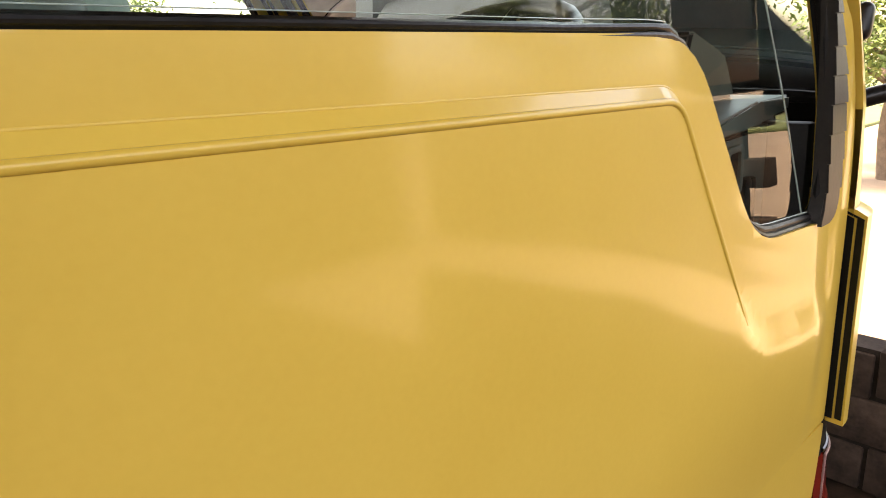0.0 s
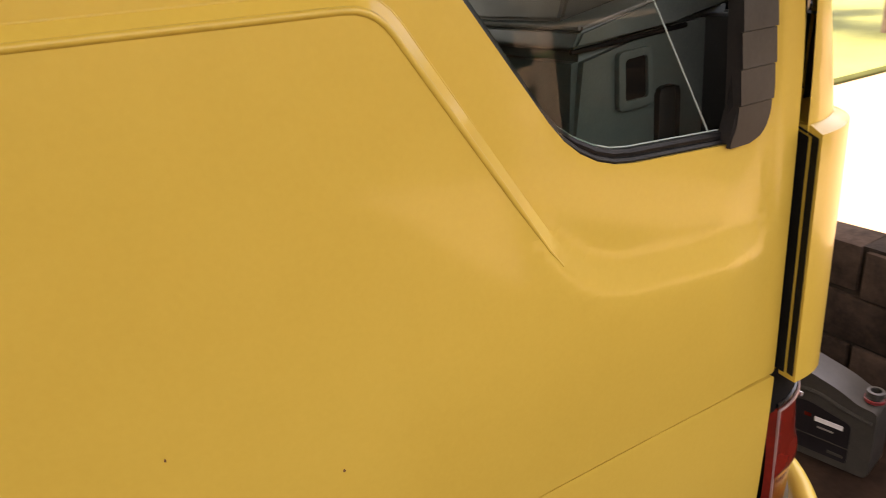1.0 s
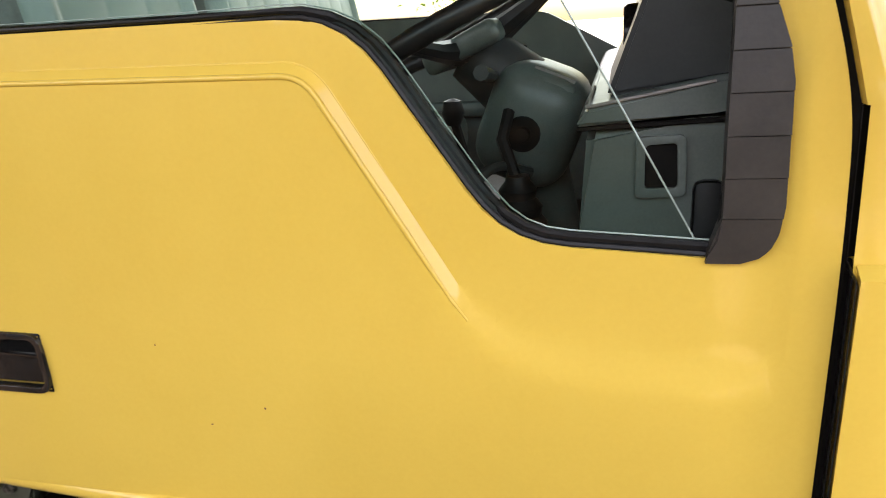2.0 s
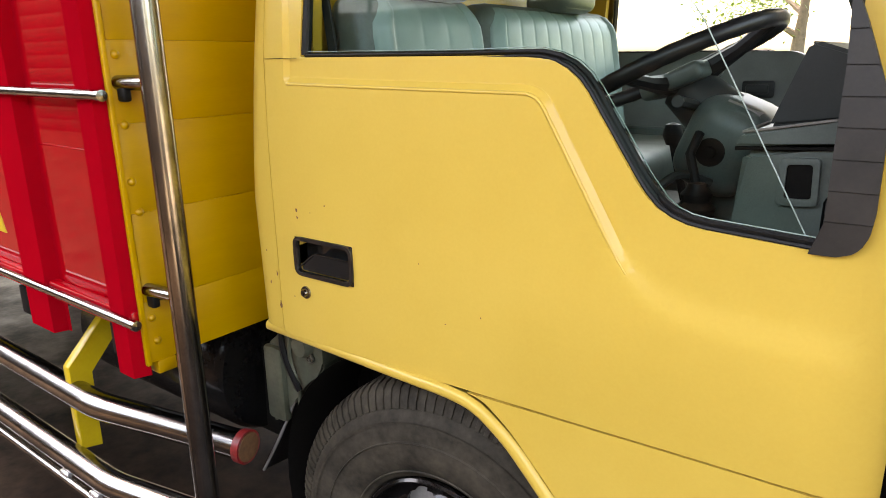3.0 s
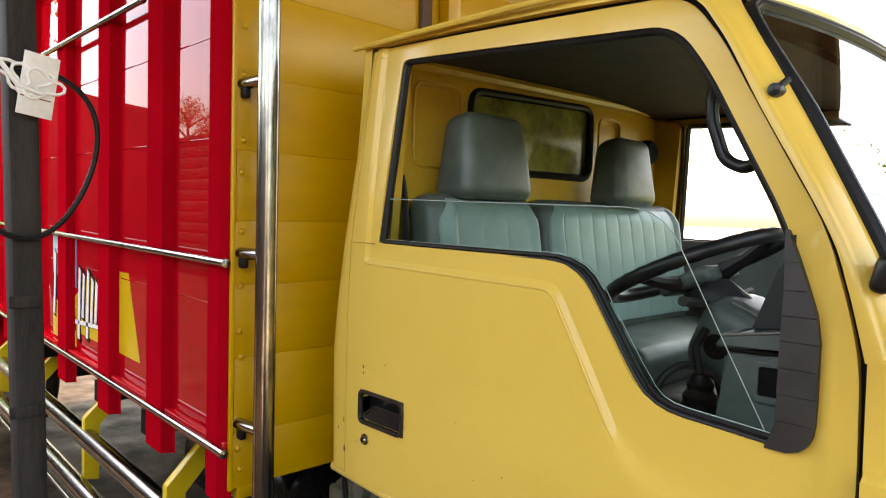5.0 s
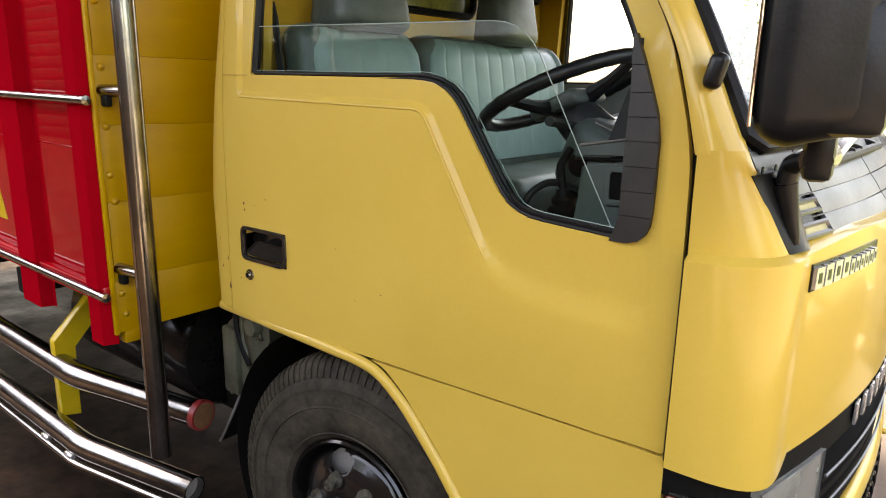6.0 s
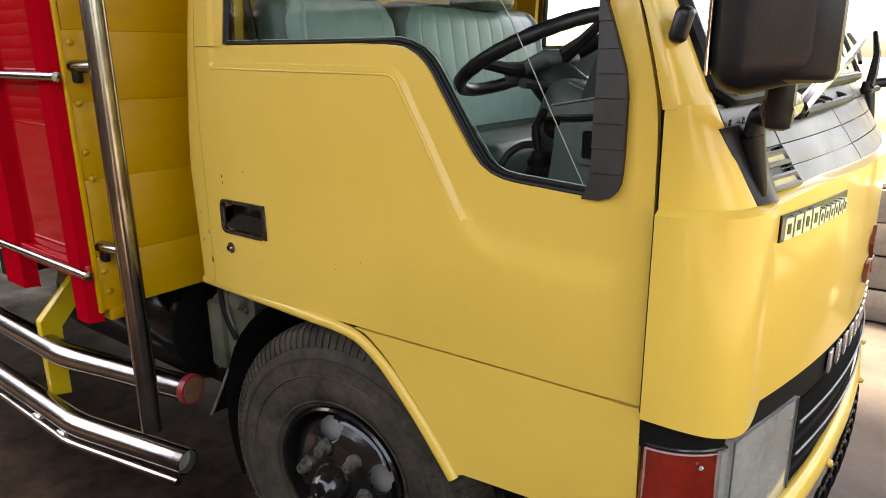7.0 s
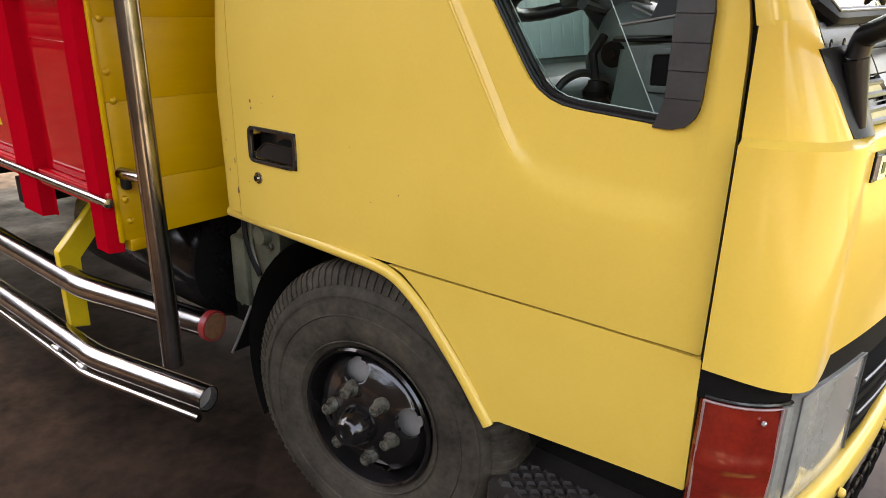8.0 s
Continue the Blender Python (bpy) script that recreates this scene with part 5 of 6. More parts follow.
def build_chassis(truck):
    bm = bmesh.new()
    for y in (0.42, 1.18):
        box(bm, (-1.9, y, 0.62), (5.9, 0.06, 0.16), 0.006)
    part("chassis_rail", bm, UNDER, truck)
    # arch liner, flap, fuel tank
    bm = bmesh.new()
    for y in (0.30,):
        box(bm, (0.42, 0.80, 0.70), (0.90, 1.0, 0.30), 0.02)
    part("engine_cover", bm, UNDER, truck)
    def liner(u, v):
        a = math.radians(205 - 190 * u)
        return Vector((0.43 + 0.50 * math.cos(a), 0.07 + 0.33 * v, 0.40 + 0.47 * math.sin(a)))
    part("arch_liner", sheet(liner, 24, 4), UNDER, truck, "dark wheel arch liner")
    bm = sheet(lambda u, v: Vector((-0.035 - 0.235 * (1 - v) ** 1.2 + 0.10 * u * (1 - v), 0.14 + 0.22 * u, 0.30 + 0.43 * v + 0.05 * u)), 6, 10, (-0.006, 0, 0))
    part("mud_flap", bm, RUBBER, truck, "black rubber mud flap behind the wheel")
    bm = bmesh.new()
    prism(bm, rounded([(-0.20, 0.50, 0.02), (-0.165, 0.50, 0.02), (-0.03, 0.66, 0.03), (0.03, 0.70, 0.03), (0.03, 0.79, 0.02), (-0.10, 0.80, 0.03), (-0.19, 0.73, 0.03)]), lambda x, z: Vector((x, 0.13, z)), (0, 0.10, 0))
    bmesh.ops.bevel(bm, geom=bm.edges[:], offset=0.006, segments=2, affect="EDGES")
    tank = part("washer_tank", bm, WASHER, truck, "dirty pale plastic reservoir behind the wheel")
    bm = bmesh.new()
    lathe(bm, [(0.0001, -0.02), (0.026, -0.018), (0.034, 0.0), (0.036, 0.03)], (-0.035, 0.125, 0.765), "Y", 20)
    tube(bm, bend([(-0.07, 0.115, 0.83), (-0.075, 0.11, 0.72), (-0.05, 0.115, 0.65), (-0.06, 0.12, 0.58)], 0.03), 0.006, 6)
    part("tank_cap", bm, WASHER, tank)
    bm = bmesh.new()
    box(bm, (-0.155, 0.128, 0.625), (0.075, 0.03, 0.22), 0.012)
    part("tank_shield", bm, WASHER, tank, "grey plate on the reservoir")
    bm = bmesh.new()
    tube(bm, bend([(-0.105, 0.118, 0.835), (-0.100, 0.106, 0.760), (-0.070, 0.104, 0.690), (-0.045, 0.110, 0.640)], 0.03), 0.0085, 8)
    part("tank_hose", bm, RUBBER, tank, "black rubber hose over the reservoir")
    for x, z in ((-0.060, 0.800), (-0.010, 0.735)):
        bm = bmesh.new()
        lathe(bm, [(0.0001, -0.008), (0.006, -0.008), (0.007, -0.004), (0.013, -0.003), (0.014, 0.003)], (x, 0.124, z), "Y", 12)
        part("tank_bolt", bm, LUGS, tank, "greasy bolt head")
    # highlight on the flap's edge, laid on as a pale strip
    bm = bmesh.new()
    tube(bm, [(-0.035 - 0.235 * (1 - v) ** 1.2, 0.137, 0.30 + 0.43 * v) for v in (k / 12 for k in range(13))], 0.0045, 8)
    part("flap_edge_strip", bm, DRUM, truck, "pale strip painting the highlight along the mud flap edge")
    # board added to keep far-side light from the floor below the body
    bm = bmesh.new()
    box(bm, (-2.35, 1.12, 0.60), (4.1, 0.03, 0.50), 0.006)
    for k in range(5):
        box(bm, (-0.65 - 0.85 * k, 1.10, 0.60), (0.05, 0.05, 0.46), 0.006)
    part("underbody_board", bm, UNDER, truck, "added black board that blocks light from the far side under the body")
    bm = bmesh.new()
    lathe(bm, [(0.0001, -0.42), (0.20, -0.41), (0.215, -0.38), (0.215, 0.38), (0.20, 0.41), (0.0001, 0.42)], (-0.74, 0.27, 0.585), "X", 32)
    part("fuel_tank", bm, BLACKPAINT, truck, "black round fuel tank under the cargo body")
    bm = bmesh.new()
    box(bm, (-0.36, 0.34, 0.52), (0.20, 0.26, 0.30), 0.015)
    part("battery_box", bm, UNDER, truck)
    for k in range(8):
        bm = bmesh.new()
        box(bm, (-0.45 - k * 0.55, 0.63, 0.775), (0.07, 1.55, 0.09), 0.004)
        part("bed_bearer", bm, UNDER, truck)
    # step behind the bumper corner
    bm = bmesh.new()
    prism(bm, rounded([(0.80, 0.07, 0.02), (0.88, 0.035, 0.03), (1.16, 0.035, 0.02), (1.20, 0.10, 0.02), (1.20, 0.34, 0), (0.80, 0.34, 0)]), lambda x, y: Vector((x, y, 0.372)), (0, 0, -0.05))
    step = part("cab_step", bm, VENT, truck, "black plastic cab step with diamond tread")
    stud = bmesh.new()
    vs = [stud.verts.new(p) for p in ((-0.020, 0, 0), (0, -0.013, 0), (0.020, 0, 0), (0, 0.013, 0))]
    ts = [stud.verts.new(p) for p in ((-0.012, 0, 0.012), (0, -0.008, 0.012), (0.012, 0, 0.012), (0, 0.008, 0.012))]
    stud.faces.new(ts)
    for i in range(4):
        stud.faces.new((vs[i], vs[(i + 1) % 4], ts[(i + 1) % 4], ts[i]))
    first = None
    for j in range(8):
        for i in range(9):
            x, y = 0.835 + i * 0.042 + (0.021 if j % 2 else 0), 0.060 + j * 0.018
            if x > 1.185 or (x < 0.87 and y < 0.09):
                continue
            if first is None:
                first = part("tread_stud", stud, VENT, step, smooth=10)
                ob = first
            else:
                ob = attach(new("tread_stud", first.data), step)
            ob.matrix_basis = pose(x, y, 0.372)
    bm = bmesh.new()
    box(bm, (1.00, 0.28, 0.47), (0.42, 0.04, 0.26), 0.01)
    part("step_support", bm, UNDER, truck)
    for x, z in ((0.425, 0.396), (-4.05, 0.402)):
        build_wheel(truck, x, z, 0.052 if x > 0 else 0.02, 1, 8 if x > 0 else 0)
        build_wheel(truck, x, z, WIDE - 0.052, -1, 8 if x > 0 else 0)
    bm = bmesh.new()
    tube(bm, [(0.43, 0.25, 0.40), (0.43, 1.35, 0.40)], 0.05, 12)
    tube(bm, [(-4.05, 0.2, 0.40), (-4.05, 1.35, 0.40)], 0.06, 12)
    part("axle", bm, UNDER, truck)


build_door_fittings(truck)
build_nose_fittings(truck)
build_chassis(truck)


def build_interior(truck):
    # seats
    def cushion(bm, x0, x1, y0, y1, z0, z1, lean=0.0):
        """A padded block, narrower at its top where it leans."""
        box(bm, ((x0 + x1) / 2, (y0 + y1) / 2, (z0 + z1) / 2), (x1 - x0, y1 - y0, z1 - z0), min(0.045, (x1 - x0) * 0.42), None, 4)
        yc = (y0 + y1) / 2
        for v in bm.verts:
            k = max(0.0, (v.co.z - z1 + 0.07) / 0.07) if lean else 0.0
            v.co.y = yc + (v.co.y - yc) * (1 - 0.07 * k * k)
            v.co.x -= lean * (v.co.z - z0)
        return bm

    def back(y0, y1, flutes):
        # cushion colour darkened to the side vinyl to offset light from the windscreen
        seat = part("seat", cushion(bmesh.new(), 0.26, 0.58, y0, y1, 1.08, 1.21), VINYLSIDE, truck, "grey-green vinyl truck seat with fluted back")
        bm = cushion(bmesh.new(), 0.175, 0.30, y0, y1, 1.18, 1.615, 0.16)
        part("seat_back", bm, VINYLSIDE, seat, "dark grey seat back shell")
        # fluted front face
        def face(u, v):
            y = y0 + 0.022 + (y1 - y0 - 0.044) * u - (u - 0.5) * 0.05 * smooth01((v - 0.82) / 0.18)
            z = 1.23 + 0.372 * v
            x = 0.304 - 0.16 * (z - 1.18) + 0.006
            edge = min(u, 1 - u) * (y1 - y0)
            if edge < 0.055:
                x += 0.014 * math.sin(math.pi * edge / 0.055)
            else:
                k = (u * (y1 - y0) - 0.055) / (y1 - y0 - 0.11) * flutes
                x += 0.0035 * abs(math.sin(math.pi * k)) ** 0.25
            x -= 0.025 * smooth01((v - 0.9) / 0.1)
            x -= 0.012 * smooth01((0.05 - min(u, 1 - u)) / 0.05)
            return Vector((x, y, z))
        part("seat_facing", sheet(face, flutes * 14 + 40, 14, (-0.03, 0, 0)), VINYL, seat, "fluted grey-green vinyl facing", smooth=60)
        return seat

    driver = back(0.125, 0.555, 3)
    bench = back(0.575, 1.40, 9)
    for seat, y0, y1, z1 in ((driver, 0.215, 0.475, 1.835), (bench, 0.935, 1.155, 1.835)):
        bm = bmesh.new()
        box(bm, (0.215, (y0 + y1) / 2, (1.60 + z1) / 2), (0.105, y1 - y0, z1 - 1.60), 0.035, Euler((0, radians(-8), 0)).to_matrix(), 4)
        for v in bm.verts:
            k = (v.co.z - 1.60) / (z1 - 1.60)
            v.co.y = (y0 + y1) / 2 + (v.co.y - (y0 + y1) / 2) * (1.09 - 0.24 * max(0, k) ** 1.3)
            if v.co.x < 0.215 - 0.14 * (v.co.z - 1.72):
                v.co.x -= 0.045 * (1 - k)
            v.co += noise.noise_vector(v.co * 14) * 0.004
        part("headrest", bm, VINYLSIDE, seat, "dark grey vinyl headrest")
        bm = bmesh.new()
        ring = [(0.268 - 0.14 * (z - 1.6), y, z) for y, z in rounded([(y0 + 0.012, 1.615, 0.02), (y1 - 0.012, 1.615, 0.02), (y1 - 0.026, z1 - 0.03, 0.03), (y0 + 0.026, z1 - 0.03, 0.03)])]
        tube(bm, ring, 0.004, 6, closed=True)
        part("headrest_piping", bm, VINYLSIDE, seat)
    # belt behind the driver
    bm = bmesh.new()
    prism(bm, [(0.155, 1.40), (0.180, 1.40), (0.150, 1.62), (0.138, 1.66), (0.130, 1.62)], lambda x, z: Vector((x, 0.105, z)), (0, 0.006, 0))
    part("seat_belt", bm, DARKTRIM, truck, "dark seat belt at the door post")
    bm = bmesh.new()
    lathe(bm, [(0.0001, 0.026), (0.040, 0.030), (0.048, 0.020), (0.050, 0.0)], (0.07, 1.42, 1.83), "X", 20)
    part("speaker", bm, UNDER, truck, "round dark speaker on the rear wall")
    # steering wheel
    c, tilt = Vector((0.778, 0.44, 1.452)), radians(-25)
    ax, ay = Vector((math.cos(tilt), 0, -math.sin(tilt))), Vector((0, 1, 0))
    up = ax.cross(ay)
    bm = bmesh.new()
    tube(bm, [c + ax * (0.196 * math.cos(t)) + ay * (0.196 * math.sin(t)) for t in (2 * math.pi * k / 64 for k in range(64))], [0.0155 + 0.001 * (k % 2) for k in range(64)], 10, closed=True)
    wheel = part("steering_wheel", bm, PLASTIC, truck, "black steering wheel")
    bm = bmesh.new()
    for t in (radians(12), radians(168), radians(-90)):
        d = ax * math.sin(t) * -1 + ay * math.cos(t)
        tube(bm, [c - up * 0.035 + d * 0.04, c - up * 0.022 + d * 0.115, c + d * 0.190], [0.022, 0.014, 0.011], 8)
    part("spoke", bm, PLASTIC, wheel)
    bm = bmesh.new()
    box(bm, c - up * 0.03, (0.125, 0.16, 0.035), 0.012, Matrix((ax, ay, up)).transposed(), 3)
    part("wheel_hub", bm, TRIM, wheel, "grey horn pad")
    bm = bmesh.new()
    tube(bm, [c - up * 0.04, c - up * 0.11 + Vector((0.045, 0, 0))], [0.050, 0.060], 14)
    part("steering_column", bm, DARKTRIM, truck, "dark steering column shroud")
    bm = bmesh.new()
    for s in (-1, 1):
        tube(bm, [c - up * 0.085 + Vector((0.02, 0, 0)), c - up * 0.075 + Vector((0.03, s * 0.17, 0.01))], [0.008, 0.011], 8)
    part("column_stalk", bm, DARKTRIM, truck, "black column stalk")
    bm = bmesh.new()
    box(bm, (0.892, 0.44, 1.305), (0.150, 0.215, 0.180), 0.052, Euler((0, radians(22), 0)).to_matrix(), 5)
    box(bm, (0.925, 0.44, 1.352), (0.070, 0.190, 0.050), 0.014, Euler((0, radians(22), 0)).to_matrix(), 3)
    tube(bm, [(0.89, 0.44, 1.25), (0.93, 0.44, 1.10), (0.97, 0.44, 0.92)], [0.05, 0.04, 0.035], 14)
    shroud = part("column_shroud", bm, TRIM, truck, "grey moulded steering column shroud")
    bm = bmesh.new()
    lathe(bm, [(0.0001, -0.012), (0.010, -0.012), (0.012, -0.004), (0.022, -0.003), (0.026, -0.003), (0.028, 0.006)], (0.885, 0.333, 1.300), "Y", 20)
    part("ignition_lock", bm, BLACKPAINT, shroud, "round black ignition lock")
    bm = bmesh.new()
    prism(bm, [(0.900, 1.388), (0.957, 1.364), (0.961, 1.370), (0.903, 1.394)], lambda x, z: Vector((x, 0.36, z)), (0, 0.15, 0))
    part("shroud_cap", bm, DRUM, shroud, "pale strip on top of the shroud")
    # dashboard
    bm = bmesh.new()
    prism(bm, [(0.955, 1.00), (1.19, 1.00), (1.24, 1.36), (1.12, 1.345), (0.985, 1.330), (0.975, 1.20)], lambda x, z: Vector((x, 0.14, z)), (0, WIDE - 0.28, 0))
    bmesh.ops.bevel(bm, geom=bm.edges[:], offset=0.010, segments=2, affect="EDGES")
    dash = part("dashboard", bm, TRIM, truck, "grey moulded dashboard")
    bm = bmesh.new()
    prism(bm, [(0.972, 1.338), (0.985, 1.358), (1.13, 1.384), (1.235, 1.388), (1.235, 1.365), (1.12, 1.350)], lambda x, z: Vector((x, 0.13, z)), (0, WIDE - 0.26, 0))
    bmesh.ops.bevel(bm, geom=bm.edges[:], offset=0.004, segments=2, affect="EDGES")
    part("dash_top", bm, TRIM, dash, "grey dashboard top with a pale edge")
    bm = bmesh.new()
    tube(bm, [(0.986, 0.135, 1.3605), (0.986, 0.36, 1.3605)], 0.003, 6)
    tube(bm, [(0.986, 0.131, 1.3605), (1.12, 0.131, 1.384)], 0.002, 6)
    part("worn_edge", bm, DRUM, dash, "pale line along the dashboard edge")
    bm = bmesh.new()
    prism(bm, [(1.005, 1.362), (1.20, 1.388), (1.16, 1.455), (1.058, 1.490), (1.050, 1.486)], lambda x, z: Vector((x, 0.20, z)), (0, 0.42, 0))
    bmesh.ops.bevel(bm, geom=bm.edges[:], offset=0.006, segments=2, affect="EDGES")
    part("instrument_hood", bm, DARKTRIM, dash, "dark instrument hood")
    bm = plate(rounded([(1.040, 1.255, 0.008), (1.095, 1.257, 0.008), (1.093, 1.327, 0.008), (1.040, 1.325, 0.008)]), [rounded([(1.050, 1.266, 0.006), (1.086, 1.267, 0.006), (1.084, 1.318, 0.006), (1.050, 1.316, 0.006)])], lambda x, z: Vector((x, 0.132, z)), (0, 1, 0), 0.008, 0.03, 0.002)
    part("side_vent", bm, TRIM, dash, "grey frame of the side air vent")
    bm = bmesh.new()
    box(bm, (1.068, 0.139, 1.292), (0.036, 0.004, 0.051))
    part("vent_recess", bm, UNDER, dash, "dark vent recess")
    bm = bmesh.new()
    box(bm, (1.12, 0.137, 1.225), (0.035, 0.008, 0.10), 0.01)
    part("switch_panel", bm, DARKTRIM, dash)
    bm = bmesh.new()
    tube(bm, [(0.975, 0.138, 1.335), (1.15, 0.138, 1.343)], 0.003, 6)
    part("dash_joint", bm, UNDER, dash, "dark joint in the dashboard")
    for y in (0.37, 0.49):
        bm = bmesh.new()
        lathe(bm, [(0.0001, -0.05), (0.042, -0.05), (0.046, -0.044), (0.046, -0.02)], (1.075, y, 1.425), "X", 24)
        part("dial", bm, BLACKPAINT, dash, "round black dial")
    # grab handle on the windscreen pillar
    bm = bmesh.new()
    tube(bm, bend([(0.962, 0.135, 1.84), (0.938, 0.160, 1.792), (0.935, 0.162, 1.745), (0.962, 0.162, 1.668), (0.998, 0.160, 1.651), (1.030, 0.145, 1.660), (1.062, 0.125, 1.672)], 0.03), 0.0115, 10)
    part("grab_handle", bm, PLASTIC, truck, "black grab handle on the windscreen pillar")
    bm = bmesh.new()
    prof = [(0.0001, 0.090), (0.016, 0.088)] + [(0.018 + 0.0035 * k + (0.006 if k % 2 else 0), 0.080 - 0.012 * k) for k in range(7)] + [(0.05, -0.02)]
    lathe(bm, prof, (0.885, 0.27, 1.165), "Z", 20)
    tube(bm, [(0.885, 0.27, 1.24), (0.862, 0.29, 1.30), (0.868, 0.32, 1.335)], 0.009, 8)
    part("lever_boot", bm, RUBBER, truck, "black ribbed rubber lever boot")
    bm = bmesh.new()
    tube(bm, bend([(0.80, 0.20, 1.16), (0.83, 0.23, 1.25), (0.855, 0.27, 1.27), (0.90, 0.30, 1.25)], 0.03), 0.008, 8)
    part("brake_lever", bm, DARKTRIM, truck, "dark hand brake lever")
    bm = bmesh.new()
    tube(bm, [(0.72, 0.72, 0.90), (0.74, 0.70, 1.10), (0.70, 0.68, 1.28)], [0.012, 0.010, 0.010], 8)
    lathe(bm, [(0.0001, 0.03), (0.018, 0.024), (0.024, 0.0), (0.014, -0.024)], (0.70, 0.68, 1.29), "Z", 14)
    lathe(bm, [(0.018, 0.12), (0.03, 0.10), (0.028, 0.085), (0.042, 0.065), (0.04, 0.05), (0.056, 0.025), (0.055, 0.0)], (0.72, 0.72, 0.905), "Z", 18)
    part("gear_lever", bm, RUBBER, truck, "black gear lever with rubber boot")
    bm = bmesh.new()
    box(bm, (0.55, 0.80, 1.00), (0.62, 0.40, 0.20), 0.03)
    part("engine_hump", bm, DARKTRIM, truck)
    for y in (0.28, 0.40, 0.52):
        bm = bmesh.new()
        box(bm, (0.93, y, 1.00), (0.02, 0.06, 0.08), 0.006, Euler((0, radians(-35), 0)).to_matrix())
        tube(bm, [(0.94, y, 1.02), (1.0, y, 1.16)], 0.008, 6)
        part("pedal", bm, RUBBER, truck, "black rubber pedal")
    bm = bmesh.new()
    box(bm, (0.88, 0.30, 1.915), (0.10, 0.06, 0.03), 0.008)
    part("sun_visor_clip", bm, DARKTRIM, truck)


def build_cargo(truck):
    xf, yo, zb, zt, xr = -0.25, -0.180, 0.875, 2.60, -4.62
    # front wall of painted planks
    frontw = part("front_wall", box(bmesh.new(), (xf - 0.035, 0.80, 1.70), (0.02, 1.90, 1.86)), UNDER, truck)
    z = 0.772
    heights = [0.155, 0.215, 0.205, 0.180, 0.195, 0.205, 0.235, 0.215, 0.20, 0.06]
    for i, h in enumerate(heights):
        bm = bmesh.new()
        box(bm, (xf - 0.012, 0.80 + 0.004 * math.sin(i * 2.1), z + h / 2), (0.024 + 0.0005 * math.sin(i * 1.7), 1.94, h - 0.0006), 0.0006)
        part("plank", bm, BOARD, frontw)
        z += h
    for zc in (0.824, 0.885, 1.145, 1.217, 1.345, 1.497, 1.66, 1.75, 1.93, 2.06, 2.20):
        bm = bmesh.new()
        lathe(bm, [(0.0001, 0.0075), (0.006, 0.0062), (0.010, 0.002), (0.011, -0.002)], (xf, -0.150 + 0.004 * math.sin(zc * 40), zc), "X", 12)
        part("rivet", bm, BOARD, frontw)
    bm = bmesh.new()
    box(bm, (xf + 0.004, -0.178, 1.70), (0.012, 0.012, 1.86), 0.002)
    part("corner_edge", bm, BOARD, frontw)
    bm = bmesh.new()
    box(bm, (xf - 0.02, -0.13, 0.755), (0.05, 0.05, 0.035), 0.004)
    part("bracket_foot", bm, BOARD, frontw)
    # steel side with folded posts
    bm = bmesh.new()
    box(bm, ((xf + xr) / 2 - 0.01, yo + 0.012, (zb + zt) / 2), (xf - xr - 0.02, 0.008, zt - zb), 0.001)
    sidew = part("side_wall", bm, RED, truck, "glossy red steel cargo side with folded posts")
    spans = [(-0.345, -0.256), (-0.815, -0.662)] + [(-1.332 - 0.578 * k, -1.180 - 0.578 * k) for k in range(6)]
    xs = [(a + b) / 2 for a, b in spans]
    for i, (x0, x1) in enumerate(spans):
        bm = bmesh.new()
        y1 = yo + 0.008
        prism(bm, [(x0 - 0.02, y1), (x0, y1 - 0.002), (x0 + 0.010, y1 - 0.036), (x1 - 0.012, y1 - 0.036), (x1, y1 - 0.002), (x1 + (0.016 if i else 0.004), y1), (x1, y1 + 0.004), (x0, y1 + 0.004)],
              lambda p, q: Vector((p, q, zb - 0.115 - (0.02 if not i else 0))), (0, 0, zt - zb + 0.10))
        part("post", bm, REDPOST, sidew, "folded red steel post", smooth=20)
    for z0, h in ((zb + 0.01, 0.05), (zt - 0.04, 0.06)):
        bm = bmesh.new()
        box(bm, ((xf + xr) / 2, yo - 0.004, z0), (xf - xr - 0.01, 0.03, h), 0.006)
        part("side_rail", bm, RED, sidew)
    bm = bmesh.new()
    box(bm, ((xf + xr) / 2 - 0.03, yo - 0.02, zt + 0.012), (xf - xr, 0.075, 0.022), 0.006)
    part("top_cap", bm, CARTON, sidew, "pale worn cap along the top of the side")
    for zseam in (1.28, 1.76, 2.05):
        for a, b in zip(xs, xs[1:]):
            bm = bmesh.new()
            box(bm, ((a + b) / 2, yo + 0.0070, zseam), (abs(a - b) - 0.19, 0.003, 0.004), 0.001)
            part("sheet_seam", bm, RED, sidew)
    # horizontal steel bars
    for z, x1 in ((1.413, -0.205), (0.895, -0.205), (2.232, -0.83)):
        bm = bmesh.new()
        tube(bm, [(x1, yo - 0.037, z), (xr + 0.02, yo - 0.037, z)], 0.0115, 12)
        lathe(bm, [(0.0001, 0.005), (0.0125, 0.003), (0.013, -0.012)], (x1, yo - 0.037, z), "X", 12)
        part("guard_bar", bm, CHROME, truck, "polished steel bar along the cargo side")
    # sign painting: patches and plain strokes
    def flat(outline, mat, name, y, label=""):
        bm = bmesh.new()
        prism(bm, outline, lambda x, z: Vector((x, y, z)), (0, 0.002, 0))
        part(name, bm, mat, sidew, label)
    ys = yo + 0.006
    flat([(-1.30, 0.995), (-0.962, 0.995), (-1.085, 1.305), (-1.30, 1.300)], SIGNYELLOW, "painted_patch", ys, "yellow painted patch")
